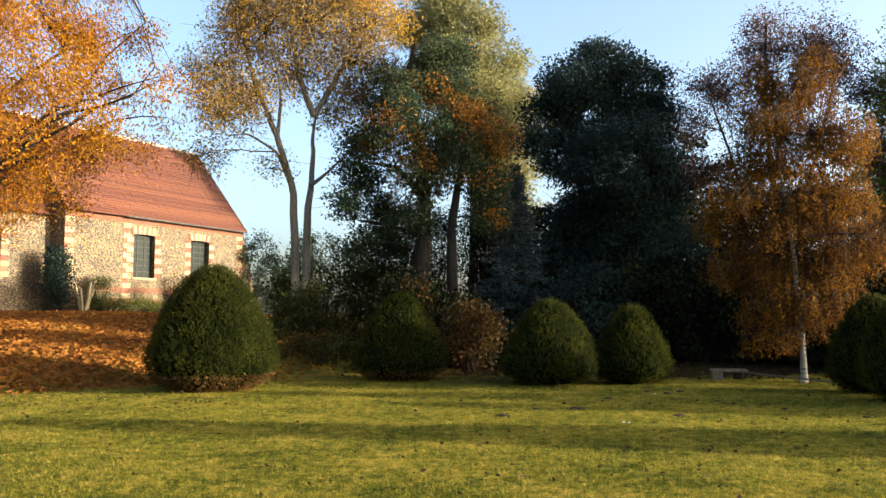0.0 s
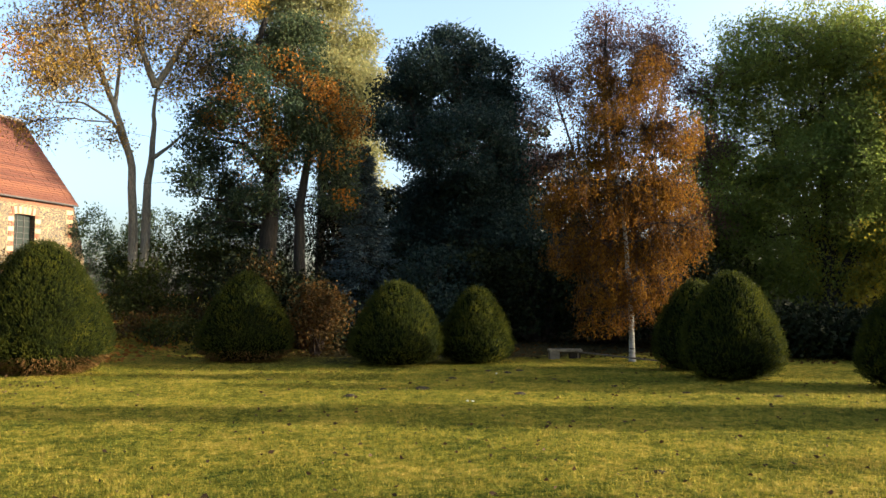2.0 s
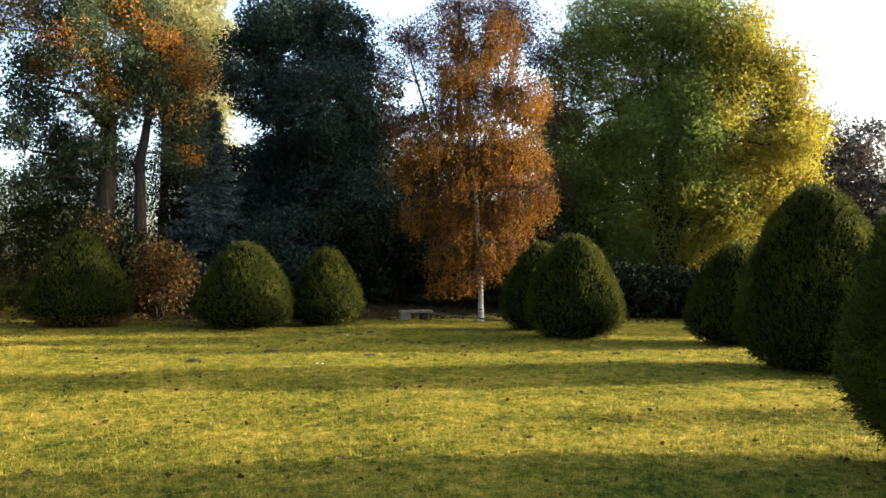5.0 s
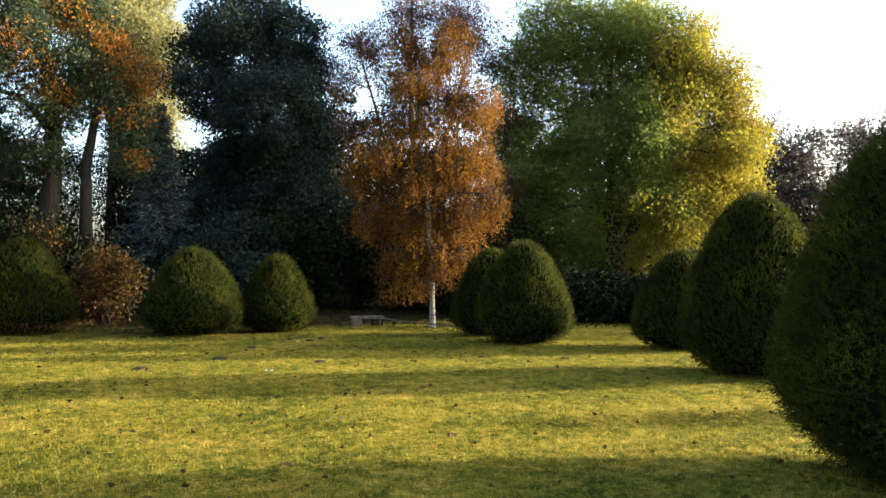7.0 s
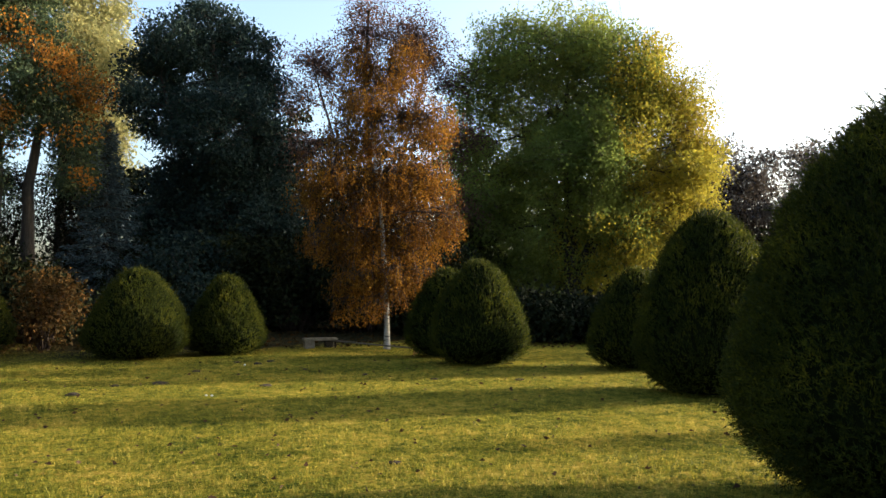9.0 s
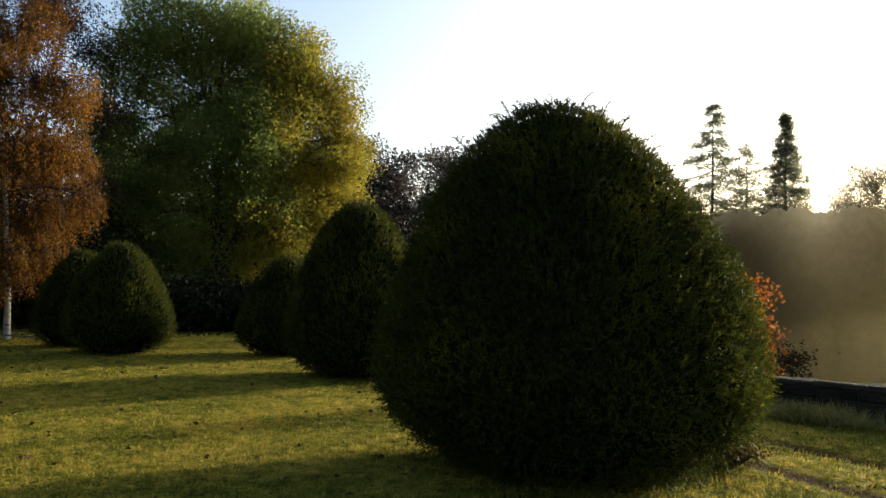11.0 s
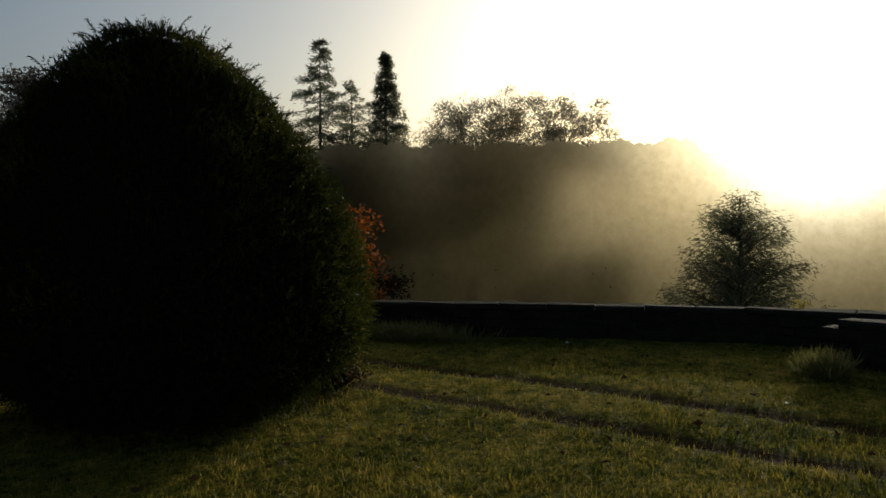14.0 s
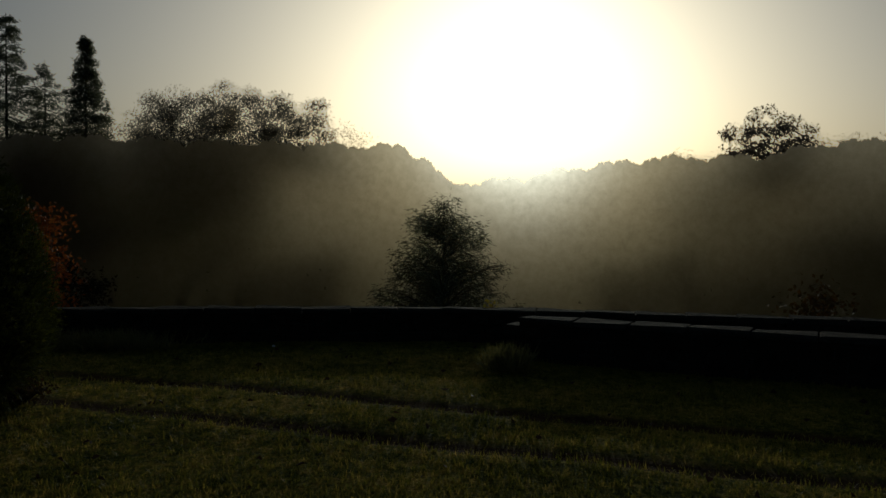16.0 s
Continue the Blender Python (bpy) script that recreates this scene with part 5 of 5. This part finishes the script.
def window(x0, x1, z0, z1):
    frame_ob = new("window")
    frame_ob.parent = church
    bm = bmesh.new()
    box(bm, x0, x1, 0.34, 0.37, z0, z1)
    part("pane", bm, GLASS, frame_ob)
    bm = bmesh.new()
    for k in range(1, 7):
        z = z0 + (z1 - z0) * k / 7
        box(bm, x0 + 0.03, x1 - 0.03, 0.30, 0.338, z - 0.015, z + 0.015)
    for k in range(1, 3):
        xx = x0 + (x1 - x0) * k / 3
        box(bm, xx - 0.02, xx + 0.02, 0.302, 0.336, z0, z1)
    part("glazing_bars", bm, LEAD, frame_ob)
    bm = bmesh.new()
    box(bm, x0 - 0.12, x1 + 0.12, -0.10, 0.33, z0 - 0.12, z0 - 0.005)
    bmesh.ops.bevel(bm, geom=bm.edges[:], offset=0.02, segments=2, affect="EDGES")
    part("sill", bm, LIMESTONE, frame_ob)
    # quoins in turn of brick and limestone, brick ones longer
    step = 0.30
    k = 0
    z = z0
    while z < z1 - 0.05:
        top = min(z + step, z1)
        brick = k % 2 == 0
        ln = (0.40 if brick else 0.52) + block_rng.uniform(-0.04, 0.04)
        if brick:
            for r in range(3):
                zz = z + r * (top - z) / 3
                for s in range(2):
                    a = 0.20 * s
                    block(church, "brick", x0 - a - 0.20, x0 - a, zz, zz + (top - z) / 3, BRICK, 0.028)
                    block(church, "brick", x1 + a, x1 + a + 0.20, zz, zz + (top - z) / 3, BRICK, 0.028)
        else:
            block(church, "quoin", x0 - ln, x0, z, top, LIMESTONE, 0.026)
            block(church, "quoin", x1, x1 + ln, z, top, LIMESTONE, 0.026)
        z = top
        k += 1
    # flat arch of brick and stone voussoirs, slightly fanned
    nv = 11
    for i in range(nv):
        t = (i + 0.5) / nv * 2 - 1
        bm = bmesh.new()
        w = (x1 - x0 + 0.34) / nv
        box(bm, -w / 2 + 0.006, w / 2 - 0.006, -0.035, 0.12, 0, 0.44)
        for v in bm.verts:
            if v.co.z > 0.1:
                v.co.x *= 1.2
        ob = part("voussoir", bm, LIMESTONE if i % 2 else BRICK, church)
        ob.matrix_basis = Matrix.Translation(((x0 + x1) / 2 + t * (x1 - x0 + 0.34) / 2 * 0.97, 0, z1 + 0.004 - 0.06 * t * t)) @ Matrix.Rotation(t * 0.22, 4, "Y")


for w in WINS:
    window(*w)
# brick bands and corner quoins
BAND, nt, bsdf = nodes_of("brick_course")
tex = nt.nodes.new("ShaderNodeTexBrick")
tex.inputs["Scale"].default_value = 1.0
tex.inputs["Brick Width"].default_value, tex.inputs["Row Height"].default_value, tex.inputs["Mortar Size"].default_value = 0.225, 0.075, 0.008
tex.inputs["Color1"].default_value, tex.inputs["Color2"].default_value, tex.inputs["Mortar"].default_value = (0.13, 0.037, 0.015, 1), (0.20, 0.066, 0.026, 1), (0.17, 0.12, 0.07, 1)
crd = nt.nodes.new("ShaderNodeTexCoord")
swap = nt.nodes.new("ShaderNodeMapping")
swap.inputs["Rotation"].default_value = (-math.pi / 2, 0, 0)
nt.links.new(crd.outputs["Object"], swap.inputs["Vector"])
nt.links.new(swap.outputs[0], tex.inputs["Vector"])
nt.links.new(mixc(nt, 1.0, tex.outputs["Color"], ramp(nt, noise_tex(nt, 3, 4), [(0.3, (0.7, 0.7, 0.7)), (0.7, (1.1, 1.1, 1.1))]), "MULTIPLY"), bsdf.inputs["Base Color"])
bsdf.inputs["Roughness"].default_value = 0.9
bump(nt, bsdf, tex.outputs["Fac"], -0.4, 0.01)
for zz, hh in ((2.55, 0.30), (3.25, 0.30), (7.42, 0.40)):
    bm = bmesh.new()
    box(bm, 0.02, LENGTH - 0.02, -0.016, 0.1, zz, zz + hh)
    part("brick_band", bm, BAND, church)
for xx in (0.42,):
    bm = bmesh.new()
    box(bm, xx - 0.4, xx, -0.014, 0.1, FOOT, 7.40)
    part("brick_pier", bm, BAND, church)
z, k = 2.0, 0
while z < 7.2:
    for xx, sgn in ((0.0, 1), (4.0, 1), (LENGTH, -1)):
        ln = 0.62 if k % 2 else 0.42
        a, b = (xx, xx + sgn * ln) if sgn > 0 else (xx - ln, xx)
        if k % 2:
            block(church, "quoin", a, b, z, z + 0.30, LIMESTONE, 0.024)
        else:
            for q in range(3):
                for s in range(2):
                    e = a + s * (b - a) / 2
                    block(church, "brick", e, e + (b - a) / 2, z + q * 0.1, z + q * 0.1 + 0.1, BRICK, 0.022)
    z += 0.30
    k += 1


def roof(length, x_off, eave, ridge, half, parent, y_off=0.0):
    """Two slopes of clay tiles, laid in courses that overlap."""
    run, rise = half + 0.25, ridge - eave
    sl = math.hypot(run, rise)
    ang = math.atan2(rise, run)
    n = int(sl / 0.2)
    rng = random.Random(4)
    for side in (0, 1):
        for k in range(n):
            bm = bmesh.new()
            xx = x_off - 0.12
            while xx < x_off + length + 0.1:
                w = 0.6
                dz = rng.uniform(-0.008, 0.008)
                box(bm, xx + 0.004, min(xx + w, x_off + length + 0.12) - 0.004, -0.29, 0.0, 0, 0.024,
                    Matrix.Rotation(-0.09, 4, "X") @ Matrix.Translation((0, 0, dz)))
                xx += w
            ob = part("tile_course", bm, TILE, parent)
            s = (k + 1) * sl / n
            m = Matrix.Translation((0, -0.25 + y_off + s * math.cos(ang), eave - 0.02 + s * math.sin(ang))) @ Matrix.Rotation(ang, 4, "X")
            if side:
                m = Matrix.Translation((2 * x_off + length, 2 * (half + y_off), 0)) @ Matrix.Rotation(math.pi, 4, "Z") @ m
            ob.matrix_basis = m
        bm = bmesh.new()
        box(bm, x_off - 0.05, x_off + length + 0.05, 0, sl, -0.12, -0.03, Matrix.Translation((0, -0.25 + y_off, eave - 0.02)) @ Matrix.Rotation(ang, 4, "X"))
        ob = part("roof_deck", bm, LEAD, parent)
        if side:
            ob.matrix_basis = Matrix.Translation((2 * x_off + length, 2 * (half + y_off), 0)) @ Matrix.Rotation(math.pi, 4, "Z")
    xx = x_off - 0.1
    while xx < x_off + length:
        bm = bmesh.new()
        bmesh.ops.create_cone(bm, cap_ends=True, segments=10, radius1=0.13, radius2=0.115, depth=0.42, matrix=Matrix.Translation((xx + 0.2, half + y_off, ridge + 0.0 + rng.uniform(-0.012, 0.012))) @ Matrix.Rotation(math.pi / 2, 4, "Y"))
        part("ridge_tile", bm, RIDGE, parent, smooth=True)
        xx += 0.4


roof(LENGTH, 0, EAVE, RIDGE_Z, HALF, church)
part("gutter", tubes("gutter", [([(4.0, -0.3, EAVE - 0.06), (LENGTH + 0.1, -0.3, EAVE - 0.1)], [0.065, 0.065])], 10), LEAD, church)
bm = bmesh.new()
for z0, z1, d0, d1 in ((FOOT, 4.6, 1.25, 1.1), (4.6, 6.8, 1.1, 0.4), (6.8, 7.6, 0.4, 0.15)):
    vs = [bm.verts.new(p) for p in ((LENGTH - 0.1, 0.05, z0), (LENGTH + d0, 0.05, z0), (LENGTH + d0, 0.75, z0), (LENGTH - 0.1, 0.75, z0),
                                    (LENGTH - 0.1, 0.05, z1), (LENGTH + d1, 0.05, z1), (LENGTH + d1, 0.75, z1), (LENGTH - 0.1, 0.75, z1))]
    for q in ((3, 2, 1, 0), (4, 5, 6, 7), (0, 1, 5, 4), (1, 2, 6, 5), (2, 3, 7, 6), (3, 0, 4, 7)):
        bm.faces.new([vs[i] for i in q])
part("buttress", bm, FLINT, church)
bz = FOOT + 0.2
while bz < 4.4:
    block(church, "quoin", LENGTH + 0.75 + 0.1 * (int(bz * 3) % 2), LENGTH + 1.2, bz, bz + 0.34, LIMESTONE, 0.03, 0.05)
    bz += 0.36
# nave, set back beside the chancel, with a lower eave
NAVE = 14.0
nave = new("nave")
nave.parent = church
nave.matrix_basis = Matrix.Translation((-NAVE, 1.15, 0))
NW = [(NAVE - 4.3, NAVE - 2.95, 3.9, 6.5), (NAVE - 9.7, NAVE - 8.3, 3.9, 6.5)]
part("wall", hollow_wall(NAVE - 0.01, FOOT, EAVE - 0.3, NW), FLINT, nave)
roof(NAVE - 0.12, 0, EAVE - 0.3, RIDGE_Z - 0.05, HALF - 1.15, nave)
for o in NW:
    bm = bmesh.new()
    box(bm, o[0], o[1], 0.34, 0.37, o[2], o[3])
    part("pane", bm, GLASS, nave)
    bm = bmesh.new()
    box(bm, o[0] - 0.12, o[1] + 0.12, -0.10, 0.33, o[2] - 0.12, o[2] - 0.005)
    part("sill", bm, LIMESTONE, nave)
    for k in range(9):
        zz = o[2] + k * 0.29
        ln = 0.38 if k % 2 else 0.5
        for a, c in ((o[0] - ln, o[0]), (o[1], o[1] + ln)):
            block(nave, "quoin" if k % 2 == 0 else "brick", a, c, zz, zz + 0.29, LIMESTONE if k % 2 == 0 else BRICK, 0.025)
bm = bmesh.new()
box(bm, 0, 0.5, 0.6, 2 * HALF - 2.3, FOOT, EAVE - 0.3)
box(bm, 0.5, NAVE - 0.02, 2 * HALF - 2.9, 2 * HALF - 2.3, FOOT, EAVE - 0.3)
part("back_wall", bm, FLINT, nave)

# climbing shrub and cut stump at the church's corner
ivy_at = CH @ Vector((-0.6, -0.4, 0))
shrub("cypress_bush", ivy_at.x, ivy_at.y, 3.4, 0.5, 301, L_DARK, "narrow dark cypress in the church's corner", 60, 110, 0.12, 0.26)
st = CH @ Vector((0.7, -0.9, 0))
stump = empty("cut_shrub", pose(st.x, st.y, z_at(st.x, st.y)), "hard-pruned shrub with bare pale stems", "shrub")
PALE_STEM = rough_mat("pale_stem", (0.40, 0.32, 0.19), (0.58, 0.48, 0.30), 6, 40)
r8 = np.random.default_rng(8)
for k in range(8):
    a = k / 8 * 6.28
    e = np.array([math.cos(a) * 0.7, math.sin(a) * 0.5, 1.3 + 0.6 * r8.random()])
    part("stem", tubes("stem", [(bend((math.cos(a) * 0.1, math.sin(a) * 0.1, -0.1), e, 5, r8, 0.1), np.linspace(0.10, 0.06, 5))], 7), PALE_STEM, stump, smooth=True)
rb = CH @ Vector((1.8, -0.9, 0))
shrub("rose_bush", rb.x, rb.y, 1.9, 0.8, 302, L_MID, "leafy rose bush against the church wall", 36, 70, 0.09, 0.22)
rb = CH @ Vector((7.4, -0.3, 0))
shrub("wall_climber", rb.x, rb.y, 2.5, 2.2, 303, L_BROWN, "thin climbing rose trained below the church window", 50, 26, 0.12, 0.25, squash=0.12)
for k in range(6):
    rb = CH @ Vector((2.2 + k * 2.0, -1.3, 0))
    shrub("border_plant", rb.x, rb.y, 0.7, 1.1, 310 + k, L_MID, "low green border plants along the church foot", 26, 60, 0.1, 0.18)


# ---- grass, fallen leaves and small things ----
def sector(rng, n, az0, az1, r0, r1, power=1.0):
    a = np.radians(rng.uniform(az0, az1, n))
    r = (r0 ** (2 - power) + rng.random(n) * (r1 ** (2 - power) - r0 ** (2 - power))) ** (1 / (2 - power))
    return r * np.sin(a), r * np.cos(a)


rng = np.random.default_rng(77)
gx, gy = sector(rng, 370000, -32, 126, 4.6, 24, 1.25)
ok = (gx < wall_x(gy) - 0.2) & (-0.617 * (gx + 8.9) + 0.787 * (gy - 19.2) < 1.5)
ok &= (rut_dist(gx, gy) > 0.19) | (gy > 3.2) | (rng.random(len(gx)) < 0.25)
gx, gy = gx[ok], gy[ok]
n = len(gx)
gz = ground_z(gx, gy)
tuft = 0.5 + 0.5 * np.sin(gx * 2.1 + 2 * np.sin(gy * 1.7)) * np.sin(gy * 2.4 + 1.5 * np.sin(gx * 1.3))
fine = 0.5 + 0.5 * np.sin(gx * 11 + 2 * np.sin(gy * 6.1)) * np.sin(gy * 13 + 2 * np.sin(gx * 7.3))
ln = 0.011 + 0.014 * tuft + 0.024 * fine ** 2 + 0.016 * rng.random(n)
a = rng.random(n) * 2 * math.pi
tilt = 0.15 + rng.random(n) * 1.1
rough = smooth(5.5, 7.5, gx) * smooth(4.5, 2.5, gy)
ln = ln * (1 + 0.25 * rough * tuft)
w = 0.004 + 0.003 * rng.random(n)
v = np.empty((n, 3, 3))
v[:, 0] = np.stack([gx - np.sin(a) * w, gy + np.cos(a) * w, gz - 0.004], 1)
v[:, 1] = np.stack([gx + np.sin(a) * w, gy - np.cos(a) * w, gz - 0.004], 1)
v[:, 2] = np.stack([gx + np.cos(a) * ln * tilt, gy + np.sin(a) * ln * tilt, gz + ln], 1)
grass = part("grass", raw_mesh("grass", v.reshape(-1, 3), np.arange(n * 3).reshape(n, 3)), L_GRASS)
tagged(grass, "short autumn lawn grass, green and straw-coloured", "grass", kind="stuff")


def litter(name, gx, gy, rng, size, mat, label, lift=0.015, tri=False):
    n = len(gx)
    at = np.stack([gx, gy, ground_z(gx, gy) + lift + 0.02 * rng.random(n)], 1)
    way = rng.normal(size=(n, 3)) * [1, 1, 0.25]
    ob = part(name, leaf_mesh(name, at, way, rng, size, 0.6, 0.8, 0.4, tri=tri), mat)
    return tagged(ob, label, "fallen leaves", kind="stuff")


gx, gy = sector(rng, 80000, -36, -7, 18, 56, 1.0)
toe = -0.617 * (gx + 8.9) + 0.787 * (gy - 19.2)
ok = (toe > rng.random(len(gx)) * 1.2 - 0.3) & (rng.random(len(gx)) < np.interp(np.degrees(np.arctan2(gx, gy)), [-36, -19, -15, -7], [1, 0.9, 0.25, 0.1]))
litter("bank_leaves", gx[ok], gy[ok], rng, 0.14, L_LITTER, "thick carpet of orange beech leaves on the bank", tri=True)
gx, gy = sector(rng, 3500, -8, 60, 24, 34, 1.0)
litter("wood_leaves", gx, gy, rng, 0.12, L_BROWN, "brown leaves on the wood floor")
gx, gy = sector(rng, 1000, -30, 125, 5, 21, 1.0)
ok = gx < wall_x(gy) - 0.3
litter("lawn_leaves", gx[ok], gy[ok], rng, 0.062, L_DRYLEAF, "scattered dead leaves on the lawn", 0.03)
gx, gy = sector(rng, 220, -30, -12, 16, 20, 1.0)
litter("lawn_edge_leaves", gx, gy, rng, 0.06, L_DRYLEAF, "withered leaves blown onto the lawn", 0.02)

SOIL = rough_mat("dark_soil", (0.03, 0.022, 0.014), (0.07, 0.05, 0.03), 12, 60, 0.95, 0.9, 0.03)


def molehill(x, y, r, seed):
    rng = random.Random(seed)
    bm = bmesh.new()
    bmesh.ops.create_icosphere(bm, subdivisions=3, radius=r)
    for v in bm.verts:
        k = 1 + 0.35 * noise.noise(v.co * 9 + Vector((seed, 0, 0)))
        v.co = Vector((v.co.x * k * 1.2, v.co.y * k, v.co.z * k * 0.32))
    ob = part("molehill", bm, SOIL)
    ob.matrix_world = pose(x, y, z_at(x, y) + 0.01, 0, 0, rng.random() * 360)
    tagged(ob, "small crumbly dark molehill in the lawn", "molehill", "molehills")


for k, (mx, my, mr) in enumerate(((2.42, 15.3, .12), (4.0, 14.3, .10), (1.0, 14.4, .10), (1.7, 15.4, .07), (4.9, 18.6, .09), (4.6, 19.2, .08), (5.3, 19.0, .08), (3.4, 17.4, .09),
                                  (5.5, 17.0, .06), (7.0, 14.0, .06), (6.2, 15.4, .06), (3.46, 7.5, .05), (8.3, 13.2, .07), (-0.4, 17.4, .06))):
    molehill(mx, my, mr, k)

PETAL = rough_mat("white_petal", (0.70, 0.70, 0.66), (0.82, 0.82, 0.78), 20, 80)
for k, (dx, dy) in enumerate(((2.71, 12.75), (2.78, 12.68), (10.45, 1.15), (4.4, 17.6))):
    daisy = empty("daisy", pose(dx, dy, z_at(dx, dy)), "single white daisy in the grass", "flower", "daisies")
    part("stalk", tubes("stalk", [([(0, 0, 0), (0, 0, 0.07)], [0.003, 0.002])], 4), L_GRASS, daisy)
    bm = bmesh.new()
    bmesh.ops.create_uvsphere(bm, u_segments=10, v_segments=6, radius=0.022, matrix=Matrix.Translation((0, 0, 0.08)) @ Matrix.Diagonal((1, 1, 0.55, 1)))
    part("bloom", bm, PETAL, daisy)


def tall_grass(x, y, rx, ry, count, height, seed, turn=0.0):
    rng = np.random.default_rng(seed)
    ob_m = pose(x, y, z_at(x, y), 0, 0, turn)
    p = rng.normal(size=(count, 2)) * 0.45
    at = np.stack([p[:, 0] * rx, p[:, 1] * ry, np.full(count, -0.01)], 1)
    way = np.stack([p[:, 0] * 0.4, p[:, 1] * 0.4, np.ones(count)], 1) + rng.normal(size=(count, 3)) * 0.35
    ob = part("grass_tuft", leaf_mesh("grass_tuft", at, way, rng, height, 0.045, 0.9, 0.5), L_DRYGRASS)
    ob.matrix_world = ob_m
    tagged(ob, "unmown tuft of long pale grass by the wall", "grass", "grass tufts")


tall_grass(10.75, 3.3, 0.28, 0.9, 1900, 0.22, 5)
tall_grass(8.95, -1.45, 0.22, 0.20, 700, 0.24, 7)

x, y = 7.62, 3.02
shrub("withered_weed", x, y, 0.16, 0.22, 290, L_BROWN, "withered pale weeds at the foot of the great yew", 26, 26, 0.045, 0.06)

x, y = 11.62, -1.71
shrub("wall_sprig", x, y, 0.62, 0.13, 291, L_YELLOW, "small golden sapling showing over the wall", 12, 14, 0.06, 0.05, z0=0.02)
